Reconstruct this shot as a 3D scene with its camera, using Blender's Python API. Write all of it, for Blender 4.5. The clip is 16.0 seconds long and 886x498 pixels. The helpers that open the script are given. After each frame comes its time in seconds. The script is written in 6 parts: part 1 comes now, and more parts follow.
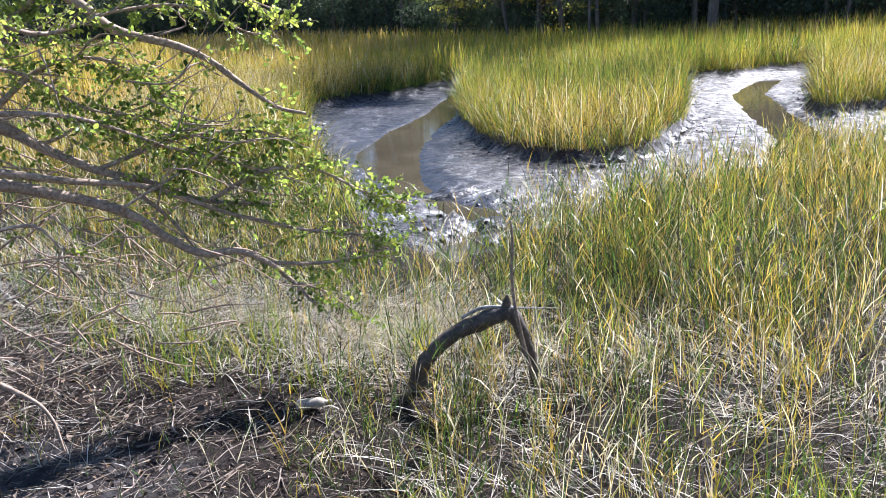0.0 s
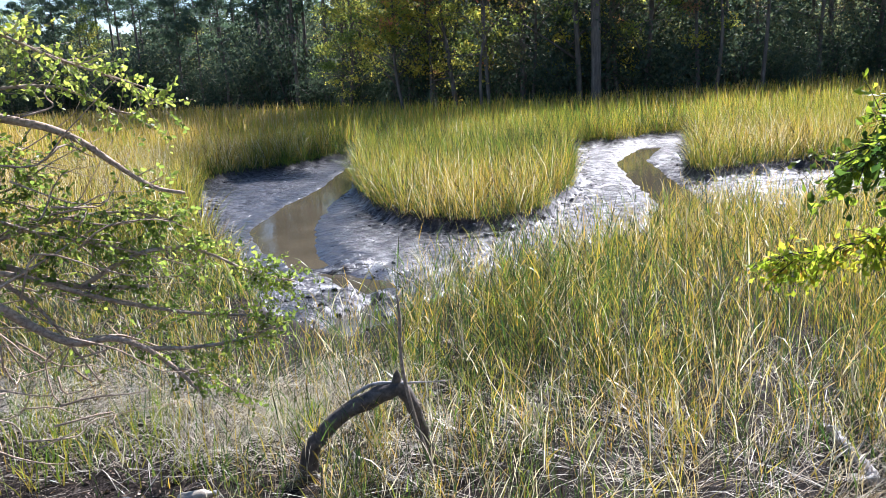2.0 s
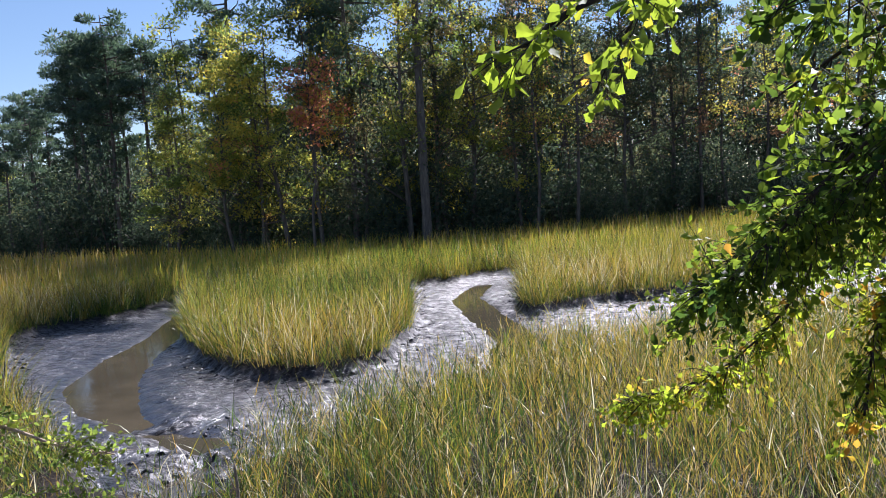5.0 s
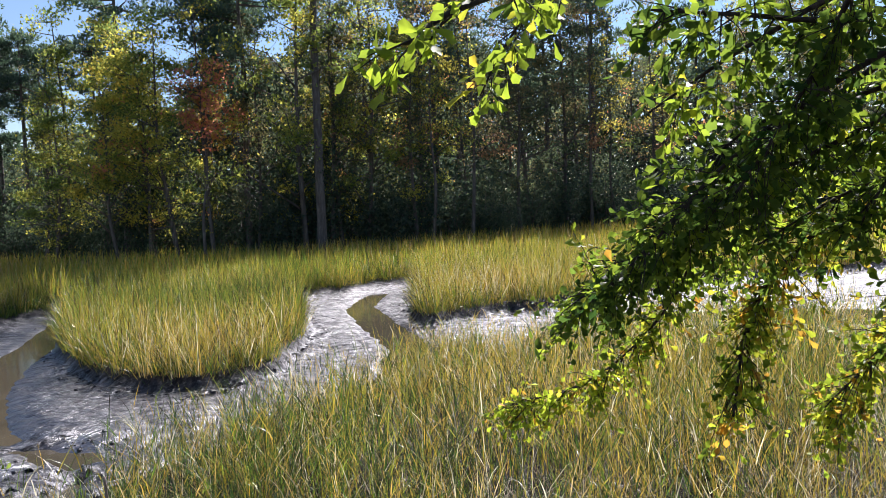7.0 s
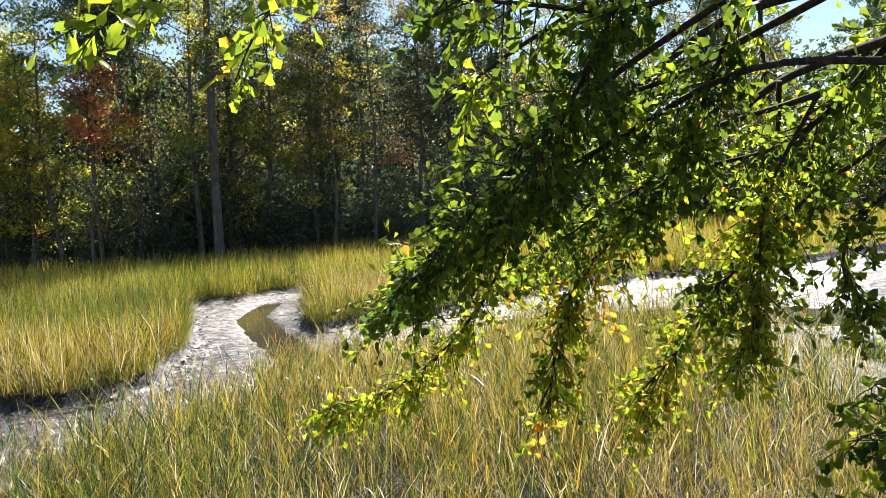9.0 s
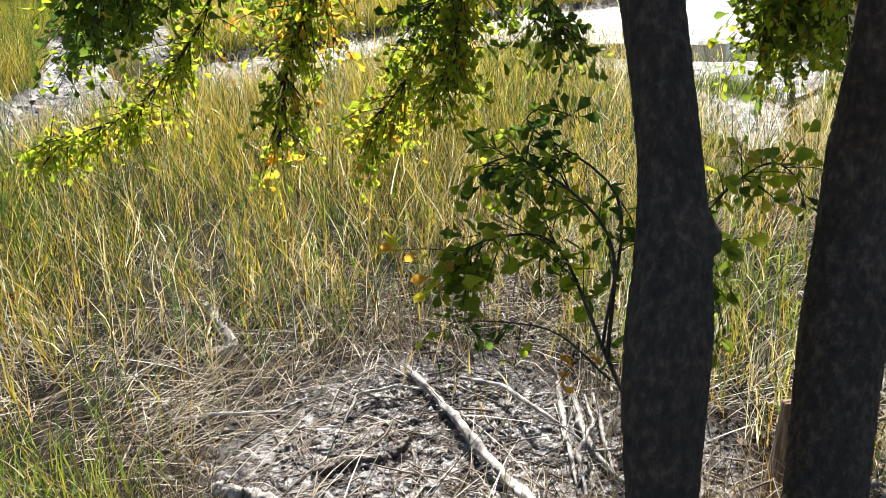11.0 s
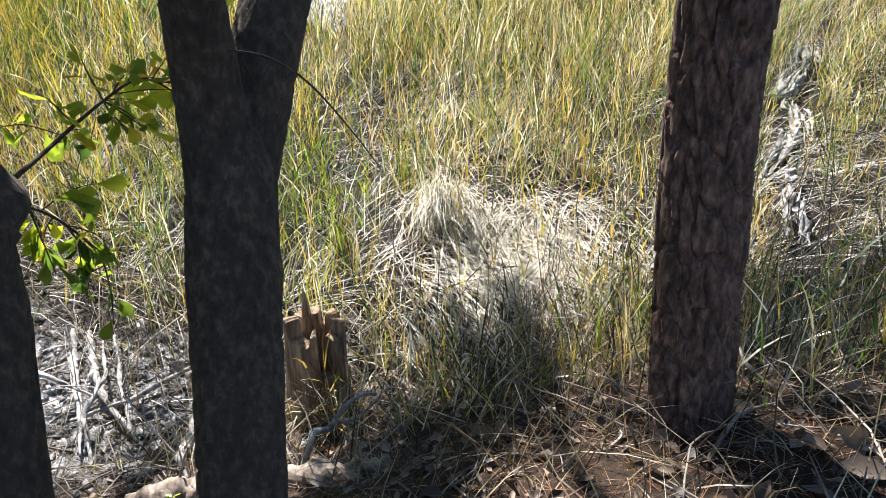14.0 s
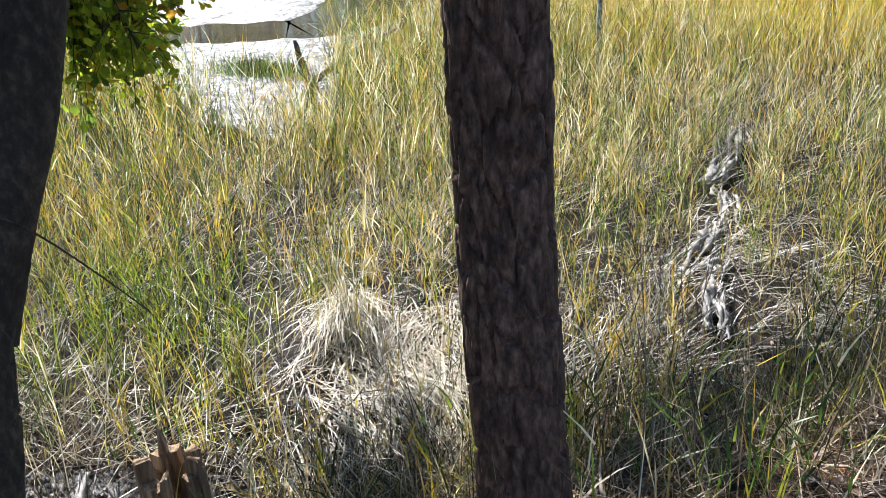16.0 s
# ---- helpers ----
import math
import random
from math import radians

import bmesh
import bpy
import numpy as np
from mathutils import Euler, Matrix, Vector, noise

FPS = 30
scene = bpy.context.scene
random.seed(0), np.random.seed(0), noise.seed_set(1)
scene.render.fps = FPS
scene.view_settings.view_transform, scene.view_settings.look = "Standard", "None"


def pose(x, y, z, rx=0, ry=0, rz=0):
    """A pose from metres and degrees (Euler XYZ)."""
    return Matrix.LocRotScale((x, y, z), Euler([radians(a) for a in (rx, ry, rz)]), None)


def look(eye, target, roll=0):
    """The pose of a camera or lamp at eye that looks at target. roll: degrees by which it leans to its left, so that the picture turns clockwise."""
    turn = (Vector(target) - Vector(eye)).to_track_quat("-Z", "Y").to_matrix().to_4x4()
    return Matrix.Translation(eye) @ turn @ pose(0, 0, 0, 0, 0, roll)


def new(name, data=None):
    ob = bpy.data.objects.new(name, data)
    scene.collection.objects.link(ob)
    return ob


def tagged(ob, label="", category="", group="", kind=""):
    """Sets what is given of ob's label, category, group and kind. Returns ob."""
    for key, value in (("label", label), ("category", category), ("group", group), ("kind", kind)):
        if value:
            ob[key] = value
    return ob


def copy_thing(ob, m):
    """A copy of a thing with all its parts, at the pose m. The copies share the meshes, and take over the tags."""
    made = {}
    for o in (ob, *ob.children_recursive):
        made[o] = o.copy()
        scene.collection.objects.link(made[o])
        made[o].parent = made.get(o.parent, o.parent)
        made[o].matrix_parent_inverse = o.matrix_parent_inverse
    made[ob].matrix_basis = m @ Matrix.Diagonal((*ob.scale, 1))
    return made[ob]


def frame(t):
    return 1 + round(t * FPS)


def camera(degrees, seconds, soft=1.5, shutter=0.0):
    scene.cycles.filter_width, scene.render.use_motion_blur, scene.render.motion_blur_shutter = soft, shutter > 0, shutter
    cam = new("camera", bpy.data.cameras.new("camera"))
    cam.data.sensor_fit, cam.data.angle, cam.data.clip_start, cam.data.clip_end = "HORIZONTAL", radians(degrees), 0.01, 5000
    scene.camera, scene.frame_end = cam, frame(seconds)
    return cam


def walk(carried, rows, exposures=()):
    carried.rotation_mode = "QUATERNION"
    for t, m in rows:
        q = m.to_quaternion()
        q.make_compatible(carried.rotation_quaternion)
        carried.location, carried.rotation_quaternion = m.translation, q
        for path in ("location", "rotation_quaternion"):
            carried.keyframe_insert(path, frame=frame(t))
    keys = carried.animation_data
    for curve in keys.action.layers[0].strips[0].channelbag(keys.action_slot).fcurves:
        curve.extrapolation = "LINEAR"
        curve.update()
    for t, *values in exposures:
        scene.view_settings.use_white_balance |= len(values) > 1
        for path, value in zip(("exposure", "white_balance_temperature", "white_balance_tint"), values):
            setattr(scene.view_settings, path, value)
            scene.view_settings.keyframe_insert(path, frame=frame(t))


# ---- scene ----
cam = camera(58.2, 16.0, soft=0.45)
PATH = [
    (0, (0.364, 0.03, 2.335), (0.24, 1.937, 1.744), -3.3),
    (0.5, (0.395, 0.044, 2.335), (0.502, 1.946, 1.727), -1.9),
    (1, (0.445, -0.007, 2.355), (0.576, 1.899, 1.763), -2.5),
    (1.5, (0.469, 0.027, 2.341), (0.59, 1.957, 1.831), -3.1),
    (2, (0.475, 0.06, 2.353), (0.601, 2.008, 1.916), -3.6),
    (2.5, (0.463, 0.071, 2.37), (0.601, 2.033, 2.005), -4.2),
    (3, (0.432, 0.157, 2.357), (0.728, 2.116, 2.086), -3.5),
    (3.5, (0.422, 0.178, 2.369), (0.743, 2.138, 2.132), -3.3),
    (4, (0.432, 0.215, 2.381), (0.815, 2.173, 2.241), -3.3),
    (4.5, (0.442, 0.234, 2.394), (0.94, 2.167, 2.263), -3.9),
    (5, (0.46, 0.251, 2.395), (1.017, 2.168, 2.275), -4.1),
    (5.2, (0.461, 0.242, 2.391), (1.087, 2.138, 2.278), -3.8),
    (7.3, (0.537, 0.286, 2.358), (1.375, 2.098, 2.248), -2.9),
    (7.5, (0.556, 0.31, 2.355), (1.432, 2.105, 2.246), -2.9),
    (8, (0.564, 0.308, 2.353), (1.533, 2.054, 2.243), -3.3),
    (8.2, (0.582, 0.334, 2.352), (1.557, 2.078, 2.243), -3.4),
    (10.3, (1.669, -0.158, 2.163), (2.789, 1.493, 2.017), -5.2),
    (10.5, (1.679, -0.148, 2.2), (2.8, 1.471, 1.85), -4.4),
    (11, (1.716, -0.156, 2.176), (2.79, 1.359, 1.433), -2.8),
    (11.5, (1.801, -0.132, 2.137), (2.82, 1.276, 1.146), -2.2),
    (11.7, (1.852, -0.118, 2.115), (2.913, 1.209, 1.062), -0.8),
    (12, (1.938, -0.08, 2.117), (3.089, 1.159, 1.048), 1.0),
    (12.3, (2.031, -0.045, 2.141), (3.258, 1.114, 1.068), 0.3),
    (12.5, (2.064, -0.068, 2.122), (3.343, 1.049, 1.066), -1.0),
    (13, (2.199, -0.149, 2.136), (3.598, 0.818, 1.082), 0.3),
    (13.3, (2.302, -0.25, 2.139), (3.726, 0.687, 1.092), 0.2),
    (13.5, (2.352, -0.287, 2.154), (3.791, 0.639, 1.119), -0.1),
    (14, (2.484, -0.354, 2.133), (4.006, 0.437, 1.105), 0.8),
    (14.5, (2.631, -0.399, 2.143), (4.203, 0.315, 1.131), -0.0),
    (15, (2.704, -0.455, 2.147), (4.276, 0.3, 1.168), -2.4),
    (15.3, (2.751, -0.546, 2.158), (4.31, 0.231, 1.175), -1.8),
    (15.5, (2.789, -0.608, 2.156), (4.356, 0.17, 1.186), -1.5),
    (16, (2.865, -0.698, 2.153), (4.487, 0.127, 1.323), -2.0),
]
walk(cam, [(t, look(eye, target, roll)) for t, eye, target, roll in PATH],
     exposures=[(0, 1.68, 5820, 18), (2.5, 1.58, 5820, 18), (4.5, 1.06, 5850, 21), (8.2, 1.32, 6500, 17), (10.3, 1.58, 7200, 10), (11.5, 1.58, 6600, 11), (14, 1.76, 6350, 11), (15.3, 1.72, 6350, 11), (16, 1.52, 6250, 11)])

# ---- light ----
SUN_AZ, SUN_EL = 40.0, 42.0          # degrees right of +y, degrees up
world = bpy.data.worlds.new("sky")
scene.world = world
world.use_nodes = True
wn = world.node_tree.nodes
sky = wn.new("ShaderNodeTexSky")
sky.sky_type = "NISHITA"
sky.sun_disc = False
sky.sun_elevation = radians(SUN_EL)
sky.sun_rotation = radians(SUN_AZ)
sky.air_density, sky.dust_density, sky.ozone_density = 1.15, 0.0, 3.0
world.node_tree.links.new(sky.outputs["Color"], wn["Background"].inputs["Color"])
wn["Background"].inputs["Strength"].default_value = 0.056
sun_data = bpy.data.lights.new("sun", "SUN")
sun_data.energy, sun_data.angle, sun_data.color = 5.0, radians(0.53), (1.0, 0.965, 0.91)
sun = new("sun", sun_data)
sa, se = radians(SUN_AZ), radians(SUN_EL)
TO_SUN = Vector((math.sin(sa) * math.cos(se), math.cos(sa) * math.cos(se), math.sin(se)))
sun.matrix_world = look(TO_SUN * 60, (0, 0, 0))

# ---- small numeric tools ----
rng = np.random.default_rng(7)


def hash2(i, j, seed=0):
    n = (i.astype(np.int64) * 374761393 + j.astype(np.int64) * 668265263 + seed * 1442695041) & 0x7FFFFFFF
    n = ((n ^ (n >> 13)) * 1274126177) & 0x7FFFFFFF
    return ((n ^ (n >> 16)) & 0xFFFF) / 65535.0


def vnoise(x, y, seed=0):
    """Smooth value noise, 0 to 1."""
    x, y = np.asarray(x, float), np.asarray(y, float)
    i, j = np.floor(x), np.floor(y)
    u, v = x - i, y - j
    u, v = u * u * (3 - 2 * u), v * v * (3 - 2 * v)
    a, b = hash2(i, j, seed), hash2(i + 1, j, seed)
    c, d = hash2(i, j + 1, seed), hash2(i + 1, j + 1, seed)
    return (a * (1 - u) + b * u) * (1 - v) + (c * (1 - u) + d * u) * v


def fbm(x, y, seed=0, octaves=4):
    total, amp, norm = 0.0, 1.0, 0.0
    for k in range(octaves):
        total = total + amp * vnoise(np.asarray(x) * 2 ** k, np.asarray(y) * 2 ** k, seed + 17 * k)
        norm += amp
        amp *= 0.5
    return total / norm


def smooth(a, b, x):
    t = np.clip((x - a) / (b - a), 0, 1)
    return t * t * (3 - 2 * t)


def inside(px, py, poly):
    hit = np.zeros(np.shape(px), bool)
    for (x0, y0), (x1, y1) in zip(poly, poly[1:] + poly[:1]):
        if y0 != y1:
            hit ^= ((y0 > py) != (y1 > py)) & (px < (x1 - x0) * (py - y0) / (y1 - y0) + x0)
    return hit


def line_distance(px, py, line, widths=None):
    """Distance to a polyline; with widths, less the half width there."""
    best = np.full(np.shape(px), 1e9)
    for k in range(len(line) - 1):
        (x0, y0), (x1, y1) = line[k], line[k + 1]
        dx, dy = x1 - x0, y1 - y0
        t = np.clip(((px - x0) * dx + (py - y0) * dy) / (dx * dx + dy * dy), 0, 1)
        d = np.hypot(px - x0 - t * dx, py - y0 - t * dy)
        if widths:
            d = d - (widths[k] * (1 - t) + widths[k + 1] * t)
        best = np.minimum(best, d)
    return best


def mesh_from(name, verts, groups, mat, attrs=None, shade=True):
    """A mesh from an array of points and arrays of faces (each array of one corner count)."""
    me = bpy.data.meshes.new(name)
    verts = np.ascontiguousarray(verts, np.float32)
    groups = [np.asarray(g, np.int32) for g in groups if len(g)]
    me.vertices.add(len(verts))
    me.vertices.foreach_set("co", verts.ravel())
    sizes = np.concatenate([np.full(len(g), g.shape[1], np.int32) for g in groups])
    me.loops.add(int(sizes.sum()))
    me.loops.foreach_set("vertex_index", np.concatenate([g.ravel() for g in groups]))
    me.polygons.add(len(sizes))
    me.polygons.foreach_set("loop_start", np.concatenate([[0], np.cumsum(sizes)[:-1]]).astype(np.int32))
    me.polygons.foreach_set("use_smooth", np.full(len(sizes), shade))
    me.update(calc_edges=True)
    for key, values in (attrs or {}).items():
        me.attributes.new(key, "FLOAT", "POINT").data.foreach_set("value", np.asarray(values, np.float32))
    me.materials.append(mat)
    return me


def thing(name, me, label, category, group="", kind=""):
    return tagged(new(name, me), label, category, group, kind)


def holder(name, place, label, category, group=""):
    ob = new(name)
    ob.location = place
    ob.empty_display_size = 0.2
    return tagged(ob, label, category, group)


def part(name, me, parent, label=""):
    """A mesh given in world places becomes a part of parent, which stands unturned."""
    ob = new(name, me)
    ob.parent = parent
    off, up = Vector((0, 0, 0)), parent
    while up:
        off += up.location
        up = up.parent
    me.transform(Matrix.Translation(-off))
    if label:
        ob["label"] = label
    return ob


def curve_points(points, steps):
    """Catmull-Rom through points."""
    p = np.array(points, float)
    p = np.vstack([2 * p[0] - p[1], p, 2 * p[-1] - p[-2]])
    out = []
    for k in range(1, len(p) - 2):
        t = np.linspace(0, 1, steps, endpoint=False)[:, None]
        a, b, c, d = p[k - 1], p[k], p[k + 1], p[k + 2]
        out.append(0.5 * (2 * b + (c - a) * t + (2 * a - 5 * b + 4 * c - d) * t ** 2 + (3 * b - a - 3 * c + d) * t ** 3))
    return np.vstack(out + [p[-2][None]])


def tube(path, radii, sides=8, rough=0.0, seed=0):
    """Points and faces of a round, closed tube along path."""
    path = np.asarray(path, float)
    n = len(path)
    radii = np.interp(np.linspace(0, 1, n), np.linspace(0, 1, len(radii)), radii)
    tang = np.gradient(path, axis=0)
    tang /= np.linalg.norm(tang, axis=1)[:, None] + 1e-9
    side = np.cross(tang[0], (0.31, 0.87, 0.39))
    verts = []
    ang = np.arange(sides) * 2 * math.pi / sides
    for k in range(n):
        side = side - tang[k] * side.dot(tang[k])
        side /= np.linalg.norm(side) + 1e-9
        other = np.cross(tang[k], side)
        r = radii[k] * (1 + rough * (fbm(ang * 1.3 + 5, np.full(sides, k * 0.45), seed, 3) - 0.5) * 2)
        verts.append(path[k] + (np.cos(ang) * r)[:, None] * side + (np.sin(ang) * r)[:, None] * other)
    verts = np.vstack(verts + [path[:1], path[-1:]])
    k, s = np.meshgrid(np.arange(n - 1), np.arange(sides), indexing="ij")
    k, s = k.ravel(), s.ravel()
    s2 = (s + 1) % sides
    quads = np.stack([k * sides + s, k * sides + s2, (k + 1) * sides + s2, (k + 1) * sides + s], 1)
    e = np.arange(sides)
    e2 = (e + 1) % sides
    caps = np.vstack([np.stack([e2, e, np.full(sides, n * sides)], 1),
                      np.stack([(n - 1) * sides + e, (n - 1) * sides + e2, np.full(sides, n * sides + 1)], 1)])
    return verts, quads, caps


class Pile:
    """Gathers tubes and flat pieces into one mesh."""

    def __init__(self):
        self.v, self.g, self.a, self.n = [], {3: [], 4: []}, [], 0

    def add(self, verts, *groups, tone=0.5):
        for g in groups:
            self.g[g.shape[1]].append(np.asarray(g) + self.n)
        self.v.append(verts)
        self.a.append(np.broadcast_to(np.asarray(tone, float), (len(verts),)))
        self.n += len(verts)

    def tube(self, points, radii, sides=6, rough=0.0, seed=0, steps=4, tone=0.5):
        path = curve_points(points, steps) if steps else np.array(points, float)
        self.add(*tube(path, radii, sides, rough, seed), tone=tone)
        return path

    def mesh(self, name, mat, shade=True):
        groups = [np.vstack(self.g[k]) for k in (3, 4) if self.g[k]]
        return mesh_from(name, np.vstack(self.v), groups, mat, {"tone": np.concatenate(self.a)}, shade)


def axes_of(d, roll):
    """Rotation matrices whose y axis runs along d, turned by roll."""
    d = d / (np.linalg.norm(d, axis=1)[:, None] + 1e-9)
    ref = np.where(np.abs(d[:, 2:3]) > 0.95, np.array([[1.0, 0, 0]]), np.array([[0, 0, 1.0]]))
    x = np.cross(d, ref)
    x /= np.linalg.norm(x, axis=1)[:, None]
    z = np.cross(x, d)
    c, s = np.cos(roll)[:, None], np.sin(roll)[:, None]
    return np.stack([c * x + s * z, d, c * z - s * x], 2)


def scatter(tv, tf, pos, rot, size, tone, jitter=0.0):
    """Copies of a small template, as arrays."""
    n, m = len(pos), len(tv)
    tv = np.asarray(tv, float)
    v = np.einsum("nij,mj->nmi", rot, tv) * np.reshape(size, (n, 1, 1)) + pos[:, None]
    if jitter:
        v += rng.normal(0, 1, v.shape) * np.reshape(size, (n, 1, 1)) * jitter
    f = (np.asarray(tf)[None] + (np.arange(n) * m)[:, None, None]).reshape(-1, np.shape(tf)[1])
    return v.reshape(-1, 3), f, np.repeat(tone, m)


# ---- materials ----
def material(name):
    m = bpy.data.materials.new(name)
    m.use_nodes = True
    t = m.node_tree
    return m, t, t.nodes, t.links, t.nodes["Principled BSDF"]


def node(t, kind, **inputs):
    n = t.nodes.new(kind)
    for key, value in inputs.items():
        n.inputs[key.replace("_", " ")].default_value = value
    return n


def ramp(t, source, *stops):
    r = t.nodes.new("ShaderNodeValToRGB")
    while len(r.color_ramp.elements) < len(stops):
        r.color_ramp.elements.new(0.5)
    for e, (p, c) in zip(r.color_ramp.elements, stops):
        e.position = p
        e.color = (*c, 1) if len(c) == 3 else c
    t.links.new(source, r.inputs["Fac"])
    return r.outputs["Color"]


def blend(t, fac, a, b, mode="MIX"):
    m = t.nodes.new("ShaderNodeMix")
    m.data_type, m.blend_type = "RGBA", mode
    for slot, value in ((0, fac), (6, a), (7, b)):
        if hasattr(value, "links"):
            t.links.new(value, m.inputs[slot])
        else:
            m.inputs[slot].default_value = value if slot == 0 else (*value, 1)
    return m.outputs[2]


def attribute(t, name):
    a = t.nodes.new("ShaderNodeAttribute")
    a.attribute_name = name
    return a.outputs["Fac"]


def plant_material(name, stops, translucent, rough, by_object=0.0, gloss=0.36):
    """Blades and leaves: colour by tone, light passing through."""
    m, t, n, l, p = material(name)
    tone = attribute(t, "tone")
    if by_object:
        info = n.new("ShaderNodeObjectInfo")
        mad = node(t, "ShaderNodeMath")
        mad.operation = "MULTIPLY_ADD"
        l.new(info.outputs["Random"], mad.inputs[0])
        mad.inputs[1].default_value = by_object
        l.new(tone, mad.inputs[2])
        tone = mad.outputs[0]
    col = ramp(t, tone, *stops)
    noise_n = node(t, "ShaderNodeTexNoise", Scale=9.0, Detail=3.0)
    geo = n.new("ShaderNodeNewGeometry")
    l.new(geo.outputs["Position"], noise_n.inputs["Vector"])
    var = ramp(t, noise_n.outputs["Fac"], (0.3, (0.6, 0.6, 0.6)), (0.7, (1.22, 1.16, 1.1)))
    col = blend(t, 1.0, col, var, "MULTIPLY")
    l.new(col, p.inputs["Base Color"])
    p.inputs["Roughness"].default_value = rough
    p.inputs["Specular IOR Level"].default_value = gloss
    tr = n.new("ShaderNodeBsdfTranslucent")
    l.new(blend(t, 1.0, col, (1.32, 1.32, 0.95), "MULTIPLY"), tr.inputs["Color"])
    mix = n.new("ShaderNodeMixShader")
    mix.inputs[0].default_value = translucent
    l.new(p.outputs[0], mix.inputs[1])
    l.new(tr.outputs[0], mix.inputs[2])
    l.new(mix.outputs[0], n["Material Output"].inputs["Surface"])
    return m


# Near-black first stop paints shaded gaps among blades; palest stop, highlights on straw.
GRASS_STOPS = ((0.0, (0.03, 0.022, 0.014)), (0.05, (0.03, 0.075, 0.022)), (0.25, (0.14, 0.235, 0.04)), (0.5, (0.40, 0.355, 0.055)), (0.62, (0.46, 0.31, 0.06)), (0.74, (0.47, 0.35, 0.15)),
               (0.86, (0.53, 0.465, 0.35)), (1.0, (0.80, 0.77, 0.70)))
MAT_GRASS = plant_material("cordgrass", GRASS_STOPS, 0.46, 0.34)
# The near-black stop here paints the dark gaps under lying straw.
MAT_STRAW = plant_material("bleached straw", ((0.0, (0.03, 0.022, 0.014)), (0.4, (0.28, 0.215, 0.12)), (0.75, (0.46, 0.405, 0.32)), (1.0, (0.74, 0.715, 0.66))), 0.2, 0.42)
MAT_LEAF = plant_material("oak leaf", ((0.0, (0.035, 0.08, 0.022)), (0.35, (0.10, 0.16, 0.03)), (0.75, (0.30, 0.40, 0.04)),
                                       (0.95, (0.48, 0.41, 0.05)), (1.0, (0.46, 0.26, 0.05))), 0.74, 0.45, 0.0, 0.3)
MAT_SHRUB = plant_material("shrub leaf", ((0.0, (0.05, 0.09, 0.025)), (0.5, (0.22, 0.31, 0.075)), (1.0, (0.46, 0.50, 0.12))), 0.66, 0.38)
MAT_NEEDLE = plant_material("pine needle", ((0.0, (0.05, 0.09, 0.075)), (0.5, (0.095, 0.155, 0.125)), (1.0, (0.16, 0.22, 0.14))), 0.45, 0.5, 0.25)
MAT_BROAD = plant_material("woodland leaf", ((0.0, (0.07, 0.12, 0.05)), (0.35, (0.21, 0.28, 0.09)), (0.62, (0.50, 0.46, 0.11)),
                                             (0.85, (0.55, 0.42, 0.09)), (1.0, (0.60, 0.23, 0.20))), 0.78, 0.6, 0.0, 0.15)
# Understorey greens lightened to carry the bluish haze over the wood's foot.
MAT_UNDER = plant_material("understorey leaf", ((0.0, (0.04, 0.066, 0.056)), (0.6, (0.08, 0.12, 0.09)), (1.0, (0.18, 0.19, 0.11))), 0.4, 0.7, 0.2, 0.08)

# Muted greens and browns, dulled further to stand for leaves out of the sun.
MAT_DUSK = plant_material("shade-dulled woodland leaf", ((0.0, (0.06, 0.09, 0.07)), (0.5, (0.13, 0.165, 0.11)), (0.8, (0.28, 0.24, 0.13)), (1.0, (0.36, 0.21, 0.15))), 0.62, 0.65, 0.15, 0.12)
# Leaf colour with the haze of the wood's depths mixed in.
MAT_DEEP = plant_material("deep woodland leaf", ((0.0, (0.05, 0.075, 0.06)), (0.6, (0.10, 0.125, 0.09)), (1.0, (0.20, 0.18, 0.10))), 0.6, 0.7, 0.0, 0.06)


def wood_material(name, dark, mid, light, scale, stretch, rough, bump, patch=0.8):
    m, t, n, l, p = material(name)
    co = n.new("ShaderNodeTexCoord")
    mp = n.new("ShaderNodeMapping")
    mp.inputs["Scale"].default_value = stretch
    l.new(co.outputs["Object"], mp.inputs["Vector"])
    a = node(t, "ShaderNodeTexNoise", Scale=scale, Detail=8.0, Roughness=0.65)
    b = node(t, "ShaderNodeTexNoise", Scale=scale * 0.18, Detail=4.0)
    l.new(mp.outputs[0], a.inputs["Vector"])
    l.new(co.outputs["Object"], b.inputs["Vector"])
    col = ramp(t, a.outputs["Fac"], (0.3, dark), (0.5, mid), (0.72, light))
    col = blend(t, 1.0, col, ramp(t, b.outputs["Fac"], (0.35, (patch, patch, patch)), (0.65, (1.15, 1.13, 1.1))), "MULTIPLY")
    l.new(col, p.inputs["Base Color"])
    p.inputs["Roughness"].default_value = rough
    bp = node(t, "ShaderNodeBump", Strength=bump, Distance=0.01)
    l.new(a.outputs["Fac"], bp.inputs["Height"])
    l.new(bp.outputs[0], p.inputs["Normal"])
    return m


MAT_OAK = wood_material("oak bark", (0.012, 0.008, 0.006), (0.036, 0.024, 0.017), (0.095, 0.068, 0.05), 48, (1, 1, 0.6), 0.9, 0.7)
MAT_PINE = wood_material("pine bark", (0.010, 0.006, 0.005), (0.09, 0.048, 0.036), (0.24, 0.145, 0.11), 55, (1, 1, 0.4), 0.9, 0.8)
MAT_TRUNK = wood_material("far bark", (0.05, 0.042, 0.037), (0.10, 0.085, 0.075), (0.18, 0.16, 0.14), 8, (1, 1, 0.2), 0.9, 0.5)
